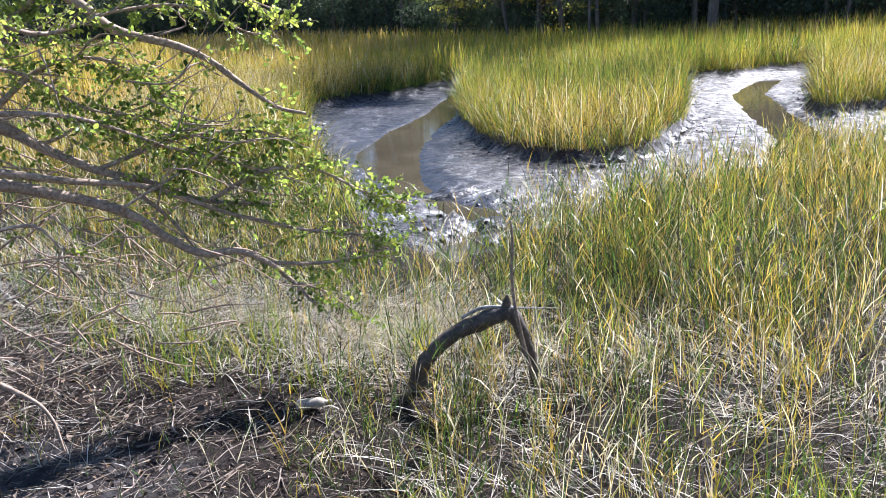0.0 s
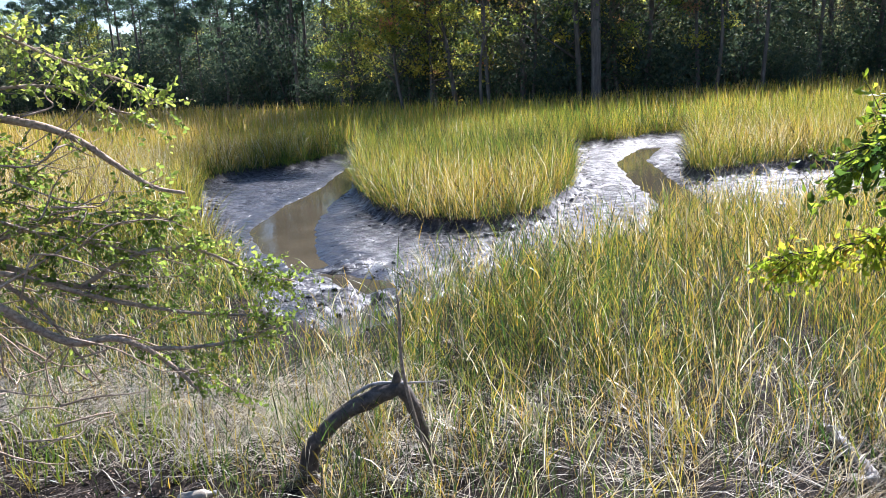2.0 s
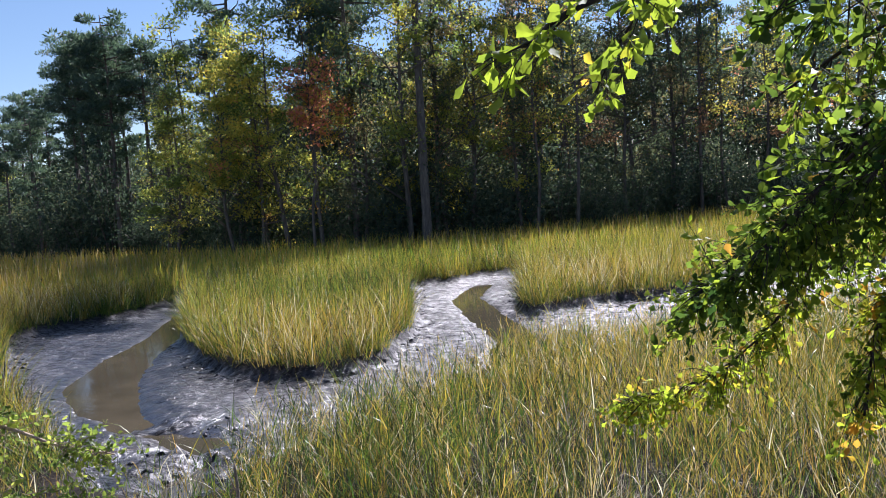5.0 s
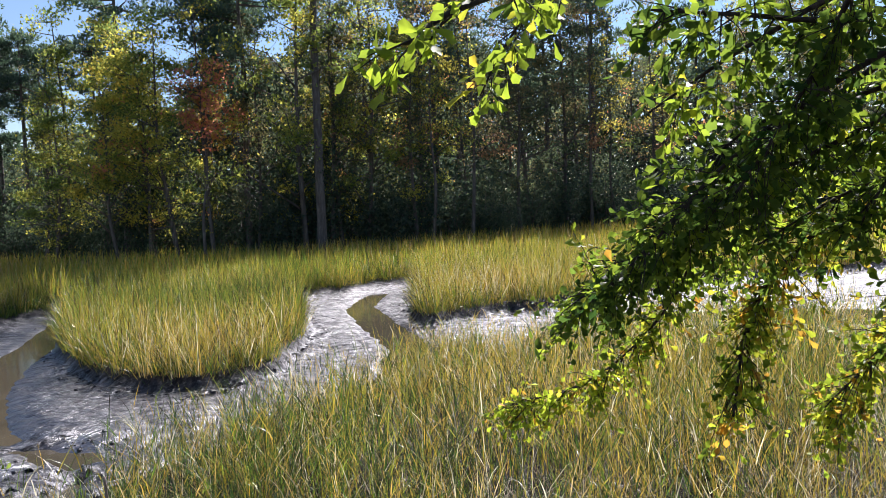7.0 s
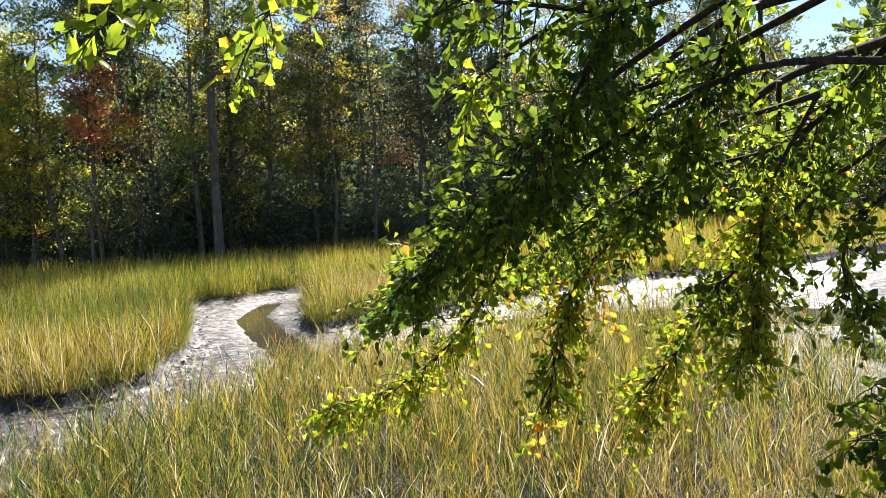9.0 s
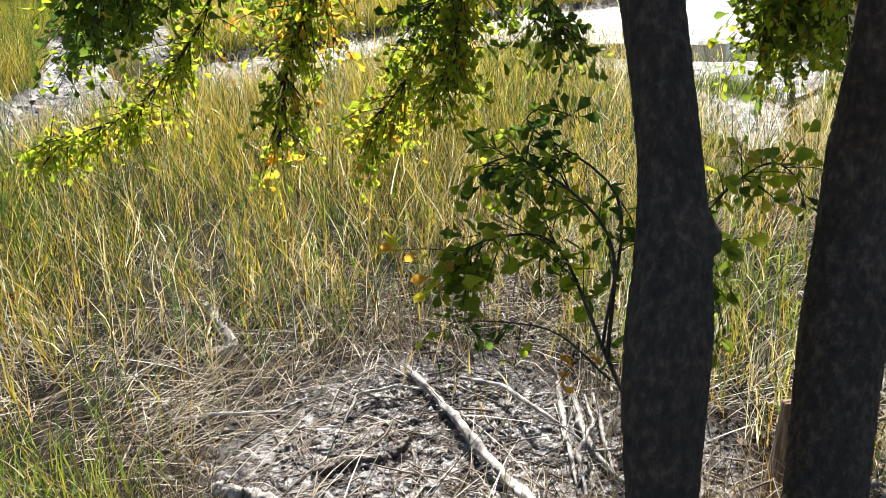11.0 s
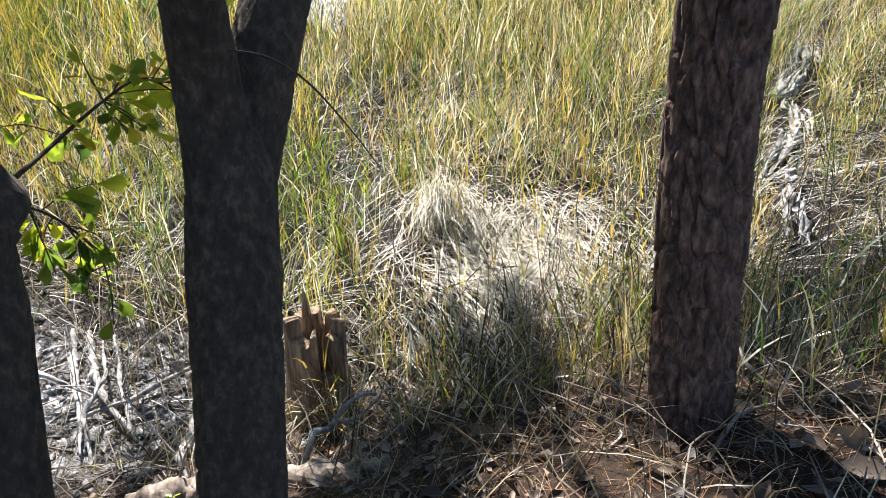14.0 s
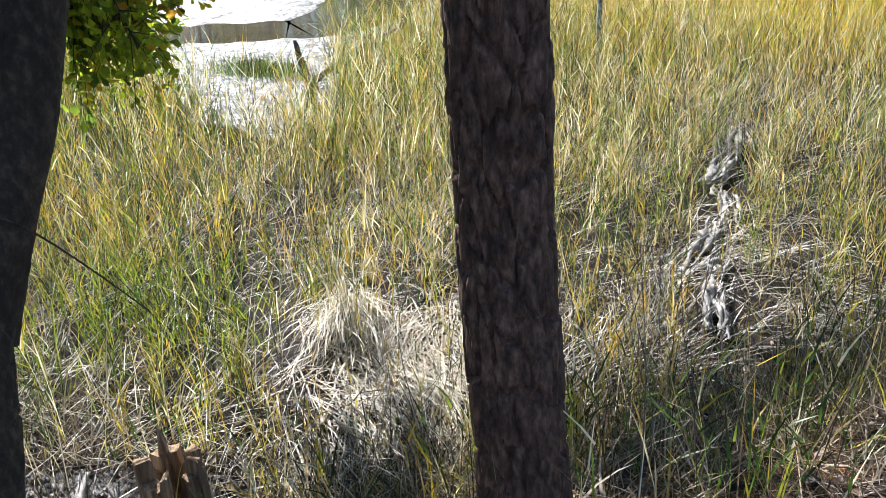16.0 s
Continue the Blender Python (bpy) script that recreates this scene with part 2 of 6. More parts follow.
MAT_TWIG = wood_material("grey branch bark", (0.10, 0.072, 0.054), (0.23, 0.175, 0.135), (0.42, 0.35, 0.29), 45, (1, 1, 1), 0.85, 0.4)
MAT_SHRUB_BARK = wood_material("shrub bark", (0.14, 0.098, 0.07), (0.34, 0.25, 0.185), (0.54, 0.44, 0.35), 45, (1, 1, 1), 0.85, 0.4)
MAT_DRIFT = wood_material("bleached driftwood", (0.04, 0.033, 0.03), (0.34, 0.32, 0.305), (0.74, 0.73, 0.72), 16, (1, 1, 1), 0.8, 0.6, 0.62)
MAT_ROTTEN = wood_material("weathered stump wood", (0.06, 0.038, 0.024), (0.25, 0.165, 0.10), (0.48, 0.38, 0.27), 45, (1, 1, 0.12), 0.9, 0.8)
MAT_MUDWOOD = wood_material("mud-caked bark", (0.035, 0.028, 0.024), (0.075, 0.06, 0.05), (0.13, 0.11, 0.095), 35, (1, 1, 1), 0.7, 0.8)


def ground_material():
    """Wet grey creek mud, dark litter-strewn marsh soil and needle-strewn bank, parted by the sheet's own zones."""
    m, t, n, l, p = material("marsh ground")
    geo = n.new("ShaderNodeNewGeometry")
    fine = node(t, "ShaderNodeTexNoise", Scale=38.0, Detail=8.0, Roughness=0.7)
    mid = node(t, "ShaderNodeTexNoise", Scale=5.0, Detail=6.0, Roughness=0.6)
    big = node(t, "ShaderNodeTexNoise", Scale=0.9, Detail=4.0)
    for k in (fine, mid, big):
        l.new(geo.outputs["Position"], k.inputs["Vector"])
    mud, bank = attribute(t, "mud"), attribute(t, "bank")
    soil = ramp(t, fine.outputs["Fac"], (0.3, (0.007, 0.0055, 0.005)), (0.55, (0.024, 0.018, 0.015)), (0.75, (0.085, 0.062, 0.05)))
    litter = ramp(t, fine.outputs["Fac"], (0.3, (0.012, 0.008, 0.006)), (0.55, (0.036, 0.023, 0.016)), (0.75, (0.12, 0.075, 0.05)))
    wet = ramp(t, mid.outputs["Fac"], (0.3, (0.016, 0.016, 0.019)), (0.5, (0.033, 0.032, 0.036)), (0.7, (0.065, 0.062, 0.066)))
    col = blend(t, bank, soil, litter)
    col = blend(t, mud, col, wet)
    pitted = node(t, "ShaderNodeTexNoise", Scale=19.0, Detail=9.0, Roughness=0.68)
    l.new(geo.outputs["Position"], pitted.inputs["Vector"])
    # Pale drying mud; top stop also paints wet glints, bottom stop shaded pits.
    ashen_glints = ramp(t, pitted.outputs["Fac"], (0.43, (0.014, 0.012, 0.013)), (0.52, (0.17, 0.16, 0.163)), (0.66, (0.58, 0.565, 0.56)))
    col = blend(t, attribute(t, "drying"), col, ashen_glints)
    col = blend(t, 1.0, col, ramp(t, big.outputs["Fac"], (0.3, (0.75, 0.75, 0.75)), (0.7, (1.2, 1.2, 1.2))), "MULTIPLY")
    l.new(col, p.inputs["Base Color"])
    dry = ramp(t, mid.outputs["Fac"], (0.25, (0.55, 0.55, 0.55)), (0.7, (0.85, 0.85, 0.85)))
    # smooth by the channel, crumbled towards the banks
    lumpy = ramp(t, attribute(t, "across"), (0.3, (0.12, 0.12, 0.12)), (0.75, (1, 1, 1)))
    film = node(t, "ShaderNodeTexNoise", Scale=1.7, Detail=5.0, Roughness=0.65)
    l.new(geo.outputs["Position"], film.inputs["Vector"])
    shine = blend(t, lumpy, (0.27, 0.27, 0.27), ramp(t, film.outputs["Fac"], (0.38, (0.3, 0.3, 0.3)), (0.62, (0.52, 0.52, 0.52))))
    l.new(blend(t, mud, dry, shine), p.inputs["Roughness"])
    coat = ramp(t, film.outputs["Fac"], (0.42, (1.0, 1.0, 1.0)), (0.66, (0.25, 0.25, 0.25)))
    # smooth wet skin broken by dull crumbled patches
    skin = node(t, "ShaderNodeTexNoise", Scale=7.0, Detail=8.0, Roughness=0.72)
    l.new(geo.outputs["Position"], skin.inputs["Vector"])
    gloss = blend(t, lumpy, (1, 1, 1), ramp(t, skin.outputs["Fac"], (0.45, (0.0, 0.0, 0.0)), (0.55, (1.0, 1.0, 1.0))))
    coat = blend(t, 1.0, coat, gloss, "MULTIPLY")
    l.new(blend(t, mud, (0, 0, 0), coat), p.inputs["Coat Weight"])
    p.inputs["Coat Roughness"].default_value = 0.32
    l.new(blend(t, mud, (0.08, 0.08, 0.08), blend(t, gloss, (0.12, 0.12, 0.12), (0.48, 0.48, 0.48))), p.inputs["Specular IOR Level"])
    # rills drain across the mud towards the channel
    flow = n.new("ShaderNodeCombineXYZ")
    l.new(attribute(t, "along"), flow.inputs[0])
    l.new(attribute(t, "across"), flow.inputs[1])
    rill = node(t, "ShaderNodeTexNoise", Scale=1.0, Detail=4.0, Roughness=0.6)
    l.new(flow.outputs[0], rill.inputs["Vector"])
    br = node(t, "ShaderNodeBump", Distance=0.14)
    l.new(mud, br.inputs["Strength"])
    l.new(rill.outputs["Fac"], br.inputs["Height"])
    lump = node(t, "ShaderNodeTexNoise", Scale=2.3, Detail=5.0, Roughness=0.55)
    l.new(geo.outputs["Position"], lump.inputs["Vector"])
    b0 = node(t, "ShaderNodeBump", Distance=0.10)
    l.new(mud, b0.inputs["Strength"])
    l.new(lump.outputs["Fac"], b0.inputs["Height"])
    l.new(br.outputs[0], b0.inputs["Normal"])
    b1 = node(t, "ShaderNodeBump", Distance=0.06)
    l.new(lumpy, b1.inputs["Strength"])
    l.new(b0.outputs[0], b1.inputs["Normal"])
    l.new(mid.outputs["Fac"], b1.inputs["Height"])
    b2 = node(t, "ShaderNodeBump", Distance=0.013)
    l.new(lumpy, b2.inputs["Strength"])
    l.new(fine.outputs["Fac"], b2.inputs["Height"])
    l.new(b1.outputs[0], b2.inputs["Normal"])
    l.new(b2.outputs[0], p.inputs["Normal"])
    l.new(b2.outputs[0], p.inputs["Coat Normal"])
    return m


MAT_GROUND = ground_material()


def water_material():
    m, t, n, l, p = material("silty creek water")
    geo = n.new("ShaderNodeNewGeometry")
    big = node(t, "ShaderNodeTexNoise", Scale=1.1, Detail=3.0)
    l.new(geo.outputs["Position"], big.inputs["Vector"])
    l.new(ramp(t, big.outputs["Fac"], (0.3, (0.05, 0.042, 0.028)), (0.7, (0.085, 0.07, 0.046))), p.inputs["Base Color"])
    p.inputs["Roughness"].default_value = 0.062
    p.inputs["IOR"].default_value = 1.33
    rip = node(t, "ShaderNodeTexNoise", Scale=7.0, Detail=3.0)
    l.new(geo.outputs["Position"], rip.inputs["Vector"])
    bp = node(t, "ShaderNodeBump", Strength=0.05, Distance=0.02)
    l.new(rip.outputs["Fac"], bp.inputs["Height"])
    l.new(bp.outputs[0], p.inputs["Normal"])
    return m


MAT_WATER = water_material()

# ---- the lie of the land ----
ISLAND_LEFT = [(0.6, 36), (-0.1, 31), (-0.3, 26.3), (-0.4, 22.2), (-0.2, 17.8), (0.1, 16.2), (0.6, 14.7), (1.2, 13.6)]
ISLAND_RIGHT = [(1.9, 13.1), (2.5, 13.2), (3.1, 13.6), (3.7, 15.0), (4.6, 17.2), (5.2, 19.9), (6.0, 23.7), (6.5, 25.2), (8.2, 25.6), (10.1, 26.4)]
FAR_RIGHT = [(10.8, 26.3), (8.7, 21.0), (7.6, 18.2), (7.3, 16.8), (8.3, 17.0), (9.5, 17.3), (10.5, 17.1), (12.1, 17.7), (15, 18.4), (18, 18.5), (23, 17.5), (35, 18), (60, 20)]
NEAR_RIGHT = [(60, 13), (40, 11), (24, 8.5), (18.2, 7), (15.8, 5.8), (11.7, 5.3), (9.6, 4.1), (9.0, 4.4), (9.3, 5.2), (10.2, 7), (11.2, 9), (11.0, 10.8), (9.8, 12.2)]
NEAR_EDGE = [(8.6, 11.9), (7.2, 11.6), (5.9, 11.7), (4.8, 11.3), (3.7, 10.4), (2.8, 9.6), (2.1, 9.2), (1.4, 8.9), (0.9, 8.6), (0.55, 8.2), (0.4, 7.8), (0.0, 7.6)]
LEFT_EDGE = [(-0.6, 8.2), (-1.0, 9.0), (-1.6, 10.5), (-2.4, 13.0), (-3.2, 15.0), (-3.9, 18.9), (-4.6, 21.6), (-4.0, 22.9), (-3.0, 23.7), (-2.1, 24.9), (-1.2, 26.3), (-0.6, 28.2), (-0.5, 31), (0, 36)]
CREEK = ISLAND_LEFT + ISLAND_RIGHT + FAR_RIGHT + NEAR_RIGHT + NEAR_EDGE + LEFT_EDGE
CHANNEL = [(0.2, 34), (-0.3, 25), (-0.7, 20.6), (-1.3, 18), (-1.6, 15.4), (-1.3, 13.4), (-0.9, 12.2), (-0.5, 11.2), (0.0, 10.5), (0.15, 9.6), (-0.05, 8.9), (-0.3, 8.4)]
CHANNEL_W = [0.26, 0.3, 0.36, 0.38, 0.46, 0.32, 0.12, 0.06, 0.05, 0.05, 0.18, 0.16]
CHANNEL_R = [(8.8, 24.5), (7.2, 21.5), (6.7, 18.8), (6.3, 16.4), (6.0, 14.6), (5.2, 13.2), (3.8, 12.3), (2.0, 11.0), (0.3, 10.4)]
CHANNEL_RW = [0.15, 0.25, 0.32, 0.28, 0.25, 0.15, 0.1, 0.12, 0.1]
CHANNEL_S = [(10.2, 15.6), (12.6, 14.4), (14.6, 12.6), (15.6, 10.6), (16.6, 9.0), (19.0, 9.2), (24.0, 11.6), (34.0, 14.0)]
CHANNEL_SW = [0.1, 0.5, 0.9, 1.1, 1.0, 1.1, 1.2, 1.2]
WATER_Z = -0.40


def bank_depth(x, y):
    """Metres inside the foot of the wooded bank on which the walker stands."""
    foot = np.interp(x, [-30, -4, 0, 2, 3.5, 5, 7, 12, 40], [5.0, 3.3, 3.0, 2.75, 2.15, 1.0, -0.9, -4.0, -20.0])
    return (foot - y) * 0.83 + 0.35 * (fbm(x * 0.8, y * 0.8, 5) - 0.5)


def wood_edge(x):
    """y of the foot of the far wood."""
    return np.interp(x, [-90, -40, -18, -8, 0, 6, 12, 20, 30, 42, 56, 70, 90], [105, 92, 76, 64, 52, 46, 43, 43, 47, 46, 38, 26, 4])


def land(x, y):
    x, y = np.asarray(x, float), np.asarray(y, float)
    edge = line_distance(x, y, CREEK + CREEK[:1])
    wob = 0.35 * (fbm(x * 1.6, y * 1.6, 11) - 0.5)
    signed = np.where(inside(x, y, CREEK), edge, -edge) + wob
    mud = smooth(-0.12, 0.2, signed)
    z = -0.10 + 0.10 * (fbm(x * 0.5, y * 0.5, 2) - 0.5) + 0.05 * (fbm(x * 4, y * 4, 3) - 0.5)
    bed = -0.33 + 0.05 * (fbm(x * 1.2, y * 1.2, 4) - 0.5) + 0.03 * (fbm(x * 5, y * 5, 8) - 0.5)
    bed = bed + 0.11 * (fbm(x * 6, y * 6, 14) - 0.35) * smooth(0.75, 0.15, signed)
    z = z * (1 - mud) + bed * mud
    ch = np.minimum(line_distance(x, y, CHANNEL_S, CHANNEL_SW), np.minimum(line_distance(x, y, CHANNEL, CHANNEL_W), line_distance(x, y, CHANNEL_R, CHANNEL_RW))) + 0.12 * (fbm(x * 2, y * 2, 9) - 0.5) + 0.07 * (fbm(x * 8, y * 8, 10) - 0.5)
    slabs = 0 * x
    z = z - 0.10 * smooth(0.3, -0.2, ch) - 0.05 * smooth(0.9, 0.0, ch) * mud
    # slabs of slumped mud by the trickle
    for cx, cy, rx, ry, h in ((-0.3, 11.45, 0.5, 0.22, 0.09), (0.6, 9.5, 0.45, 0.35, 0.07), (-0.25, 9.5, 0.35, 0.4, 0.11), (0.1, 9.75, 0.3, 0.25, 0.09), (1.15, 10.5, 0.95, 0.3, 0.045), (-0.8, 10.8, 0.4, 0.45, 0.06), (1.9, 11.3, 0.6, 0.2, 0.04), (-0.45, 8.9, 0.25, 0.3, 0.08), (0.35, 9.1, 0.2, 0.3, 0.08)):
        q = np.hypot((x - cx) / rx, (y - cy) / ry) + 0.5 * (fbm(x * 5, y * 5, 21) - 0.5)
        z = z + h * smooth(1.05, 0.85, q) * (0.65 + 0.5 * fbm(x * 7, y * 7, 23))
        slabs = np.maximum(slabs, smooth(1.2, 0.9, q))
    b = bank_depth(x, y)
    z = z + 0.88 * smooth(0.0, 2.1, b) + 0.06 * (fbm(x * 2.2, y * 2.2, 6) - 0.5) * smooth(-0.2, 0.6, b)
    rise = y - wood_edge(x)
    z = z + 2.2 * smooth(-1, 30, rise)
    slick = smooth(1.2, 0.7, np.hypot((x - 3.45) / 0.95, (y - 2.6) / 0.75) + 0.5 * (fbm(x * 3, y * 3, 61) - 0.5))
    slick = np.maximum(slick, smooth(1.2, 0.7, np.hypot((x - 4.15) / 0.45, (y - 1.85) / 0.5) + 0.5 * (fbm(x * 3, y * 3, 65) - 0.5)))
    corner = smooth(1.2, 0.6, np.hypot((x + 2.6) / 1.3, (y - 3.6) / 0.7) + 0.5 * (fbm(x * 3, y * 3, 62) - 0.5))
    z = z + slick * (0.07 * (fbm(x * 6, y * 6, 63) - 0.5) - 0.02)
    litter = smooth(6.4, 5.0, y + 0.15 * x) * smooth(0.9, -0.3, x) * smooth(2.4, 3.2, y)
    z = z + litter * 0.11 * (fbm(x * 3.6, y * 3.6, 64) - 0.5)
    wet = np.maximum(mud, np.maximum(0.85 * slick, 0.35 * corner))
    return z, mud, np.maximum(smooth(0.1, 0.9, b), smooth(-2, 1, rise)), wet, slick, slabs


def graded(a, b, step, grow, reach):
    """Even steps from a to b, growing ever wider on both sides out to reach."""
    out, d, s = [], 0.0, step
    while d < reach:
        s *= grow
        d += s
        out.append(d)
    core = np.linspace(a, b, int((b - a) / step))
    return np.concatenate([a - np.array(out)[::-1], core, b + np.array(out)])


def flow_of(px, py, line):
    """Length along a line of the point on it nearest to px, py, and the distance to it."""
    best, arc, run = np.full(np.shape(px), 1e9), np.zeros(np.shape(px)), 0.0
    for (x0, y0), (x1, y1) in zip(line, line[1:]):
        dx, dy = x1 - x0, y1 - y0
        t = np.clip(((px - x0) * dx + (py - y0) * dy) / (dx * dx + dy * dy), 0, 1)
        d = np.hypot(px - x0 - t * dx, py - y0 - t * dy)
        arc = np.where(d < best, run + t * math.hypot(dx, dy), arc)
        best = np.minimum(best, d)
        run += math.hypot(dx, dy)
    return arc, best


gx, gy = graded(-4.5, 11.0, 0.075, 1.1, 600), graded(1.0, 18.5, 0.075, 1.1, 600)
NX, NY = len(gx), len(gy)
GX, GY = np.meshgrid(gx, gy)
gz, gc, gb, gm, gd, gs = land(GX.ravel(), GY.ravel())
i, j = np.meshgrid(np.arange(NX - 1), np.arange(NY - 1))
q = (j * NX + i).ravel()
bend = [tuple(c[:2]) for c in curve_points([(cx, cy, 0) for cx, cy in CHANNEL], 4)]
g_along, g_across = flow_of(GX.ravel(), GY.ravel(), bend)
ground = thing("ground", mesh_from("ground", np.stack([GX.ravel(), GY.ravel(), gz], 1), [np.stack([q, q + 1, q + NX + 1, q + NX], 1)], MAT_GROUND,
                                   {"mud": gm, "bank": gb, "drying": gd, "along": g_along * 5.0, "across": np.maximum(g_across * 0.55, gs)}),
               "grey tidal mud, dark marsh soil and a leaf-strewn bank", "ground", kind="structure")


def sample(values, x, y):
    """Value of the ground sheet at x, y."""
    x, y = np.asarray(x, float), np.asarray(y, float)
    i, j = np.clip(np.searchsorted(gx, x) - 1, 0, NX - 2), np.clip(np.searchsorted(gy, y) - 1, 0, NY - 2)
    u, v = (x - gx[i]) / (gx[i + 1] - gx[i]), (y - gy[j]) / (gy[j + 1] - gy[j])
    g = values.reshape(NY, NX)
    return (g[j, i] * (1 - u) + g[j, i + 1] * u) * (1 - v) + (g[j + 1, i] * (1 - u) + g[j + 1, i + 1] * u) * v


def height(x, y):
    return sample(gz, x, y)


def water_strip(name, line, widths, label):
    c = curve_points([(x, y, WATER_Z) for x, y in line], 6)
    w = np.interp(np.linspace(0, 1, len(c)), np.linspace(0, 1, len(widths)), widths) + 0.35
    tang = np.gradient(c, axis=0)
    nrm = np.stack([-tang[:, 1], tang[:, 0], 0 * tang[:, 0]], 1)
    nrm /= np.linalg.norm(nrm, axis=1)[:, None]
    v = np.vstack([c + nrm * w[:, None], c - nrm * w[:, None]])
    k, m = np.arange(len(c) - 1), len(c)
    return thing(name, mesh_from(name, v, [np.stack([k, k + 1, k + 1 + m, k + m], 1)], MAT_WATER), label, "water", kind="structure")


water_strip("water", CHANNEL, CHANNEL_W, "shallow brown creek water left at low tide")
water_strip("water", CHANNEL_R[:6], CHANNEL_RW[:6], "thin brown creek water winding between mud banks")
water_strip("water", CHANNEL_S, CHANNEL_SW, "broad shallow sheet of creek water between mud banks")

# ---- grass ----
def blades(x, y, h, w, lean, bend, tone, segs, az=None, lift=None):
    """Tapered, bent blades rooted at x, y."""
    n = len(x)
    az = rng.uniform(0, 2 * math.pi, n) if az is None else az
    face = az + math.pi / 2 + rng.normal(0, 0.9, n)
    z = height(x, y) - 0.01 + (0 if lift is None else lift)
    p = np.stack([x, y, z], 1)
    side = np.stack([np.cos(face), np.sin(face), np.zeros(n)], 1)
    rows, tones = [], []
    for k in range(segs + 1):
        s = k / segs
        ww = w * (1 - s ** 1.7)
        if k < segs:
            rows += [p - side * ww[:, None] / 2, p + side * ww[:, None] / 2]
        else:
            rows.append(p.copy())
        th = np.clip(lean + bend * (s + 0.5 / segs), -0.2, 2.4)
        step = h / segs
        p = p + np.stack([np.sin(th) * np.cos(az) * step, np.sin(th) * np.sin(az) * step, np.cos(th) * step], 1)
    per = 2 * segs + 1
    v = np.stack(rows, 1).reshape(-1, 3)
    base = np.arange(n)[:, None] * per
    quads = np.vstack([base + np.array([[2 * k, 2 * k + 1, 2 * k + 3, 2 * k + 2]]) for k in range(segs - 1)]) if segs > 1 else np.zeros((0, 4), int)
    tris = base + np.array([[2 * segs - 2, 2 * segs - 1, 2 * segs]])
    # dry sheaths at the foot of each shoot
    foot = np.array([max(0.0, 0.16 - 0.4 * (k // 2) / segs) for k in range(per)])
    t = np.clip(tone[:, None] + foot[None] * (0.78 - tone[:, None]), 0, 1).ravel()
    return v, quads, tris, t


def grass_field(name, x, y, label, category="grass", tall=1.0, width=0.008, tone=None, lean=0.12, bend=0.5, segs=3, spread=0.25):
    n = len(x)
    h = tall * rng.uniform(0.55, 1.15, n)
    v, q, t, a = blades(x, y, h, width * rng.uniform(0.6, 1.4, n), np.abs(rng.normal(lean, spread * 0.6, n)), np.abs(rng.normal(0, bend, n)), tone, segs)
    return thing(name, mesh_from(name, v, [q, t], MAT_GRASS, {"tone": a}), label, category, kind="stuff")



def cordgrass(name, x, y, label, tall, tone, leaves=4, lean=0.12, droop=0.7):
    """Upright stems, each with narrow leaves springing from it at several heights."""
    n = len(x)
    h = tall * rng.uniform(0.55, 1.15, n)
    az, tilt = rng.uniform(0, 2 * math.pi, n), np.abs(rng.normal(lean, 0.16, n))
    stem = blades(x, y, h, rng.uniform(0.0028, 0.005, n), tilt, 0.1 + 0 * x, tone, 2, az)
    k = np.repeat(np.arange(n), leaves)
    m = len(k)
    s = np.tile(np.linspace(0.12, 0.85, leaves), n) + rng.normal(0, 0.05, m)
    out = s * h[k] * np.sin(tilt[k] + 0.03)
    size = h[k] * (0.62 - 0.3 * s) * rng.uniform(0.6, 1.25, m)
    leaf = blades(x[k] + out * np.cos(az[k]), y[k] + out * np.sin(az[k]), size, rng.uniform(0.0042, 0.0088, m), np.abs(rng.normal(0.42, 0.2, m)), np.abs(rng.normal(0.3, droop, m)),
                  np.clip(tone[k] + rng.normal(0, 0.07, m), 0, 1) * (tone[k] > 0), 3, None, s * h[k] * np.cos(tilt[k]))
    v, q, t, a = [np.concatenate(c) if i in (0, 3) else np.vstack([c[0], c[1] + len(stem[0])]) for i, c in enumerate(zip(stem, leaf))]
    return thing(name, mesh_from(name, v, [q, t], MAT_GRASS, {"tone": a}), label, "grass", kind="stuff")


def tufted(x0, x1, y0, y1, density, per=7, sigma=0.06):
    n = int((x1 - x0) * (y1 - y0) * density / per)
    cx, cy = rng.uniform(x0, x1, n), rng.uniform(y0, y1, n)
    k = rng.poisson(per, n)
    return np.repeat(cx, k) + rng.normal(0, sigma, k.sum()), np.repeat(cy, k) + rng.normal(0, sigma, k.sum())


def on_grass(x, y, margin=0.08):
    """True where cordgrass stands: off the mud, off the bank, short of the wood."""
    mud, bank = sample(gc, x, y), sample(gb, x, y)
    return (mud < margin + 0.25 * vnoise(x * 3, y * 3, 40)) & ((bank < 0.5) | ((x > 3.7) & (bank_depth(x, y) < 2.4)))


def in_reach(x, y):
    """Within the stretch of marsh that lies in front of the bank."""
    az = np.degrees(np.arctan2(x - 0.5, y + 0.5))
    return (az > -52) & (az < 112)


def marsh_tone(x, y):
    t = 0.42 + 0.12 * smooth(0, -6, x) + 0.3 * (fbm(x * 0.16 + 3, y * 0.16, 31) - 0.4) + 0.34 * (fbm(x * 0.7, y * 0.7, 32) - 0.5)
    # green swards behind the first point and along the far reach of the creek
    t = t - 0.26 * np.exp(-((x - 3.2) / 3.0) ** 2 - ((y - 20.5) / 3.2) ** 2) - 0.18 * np.exp(-((x - 8.0) / 4.0) ** 2 - ((y - 28.5) / 2.5) ** 2)
    return t + rng.normal(0, 0.16, len(x))


# far marsh, polar, thinning with distance
n = 95000
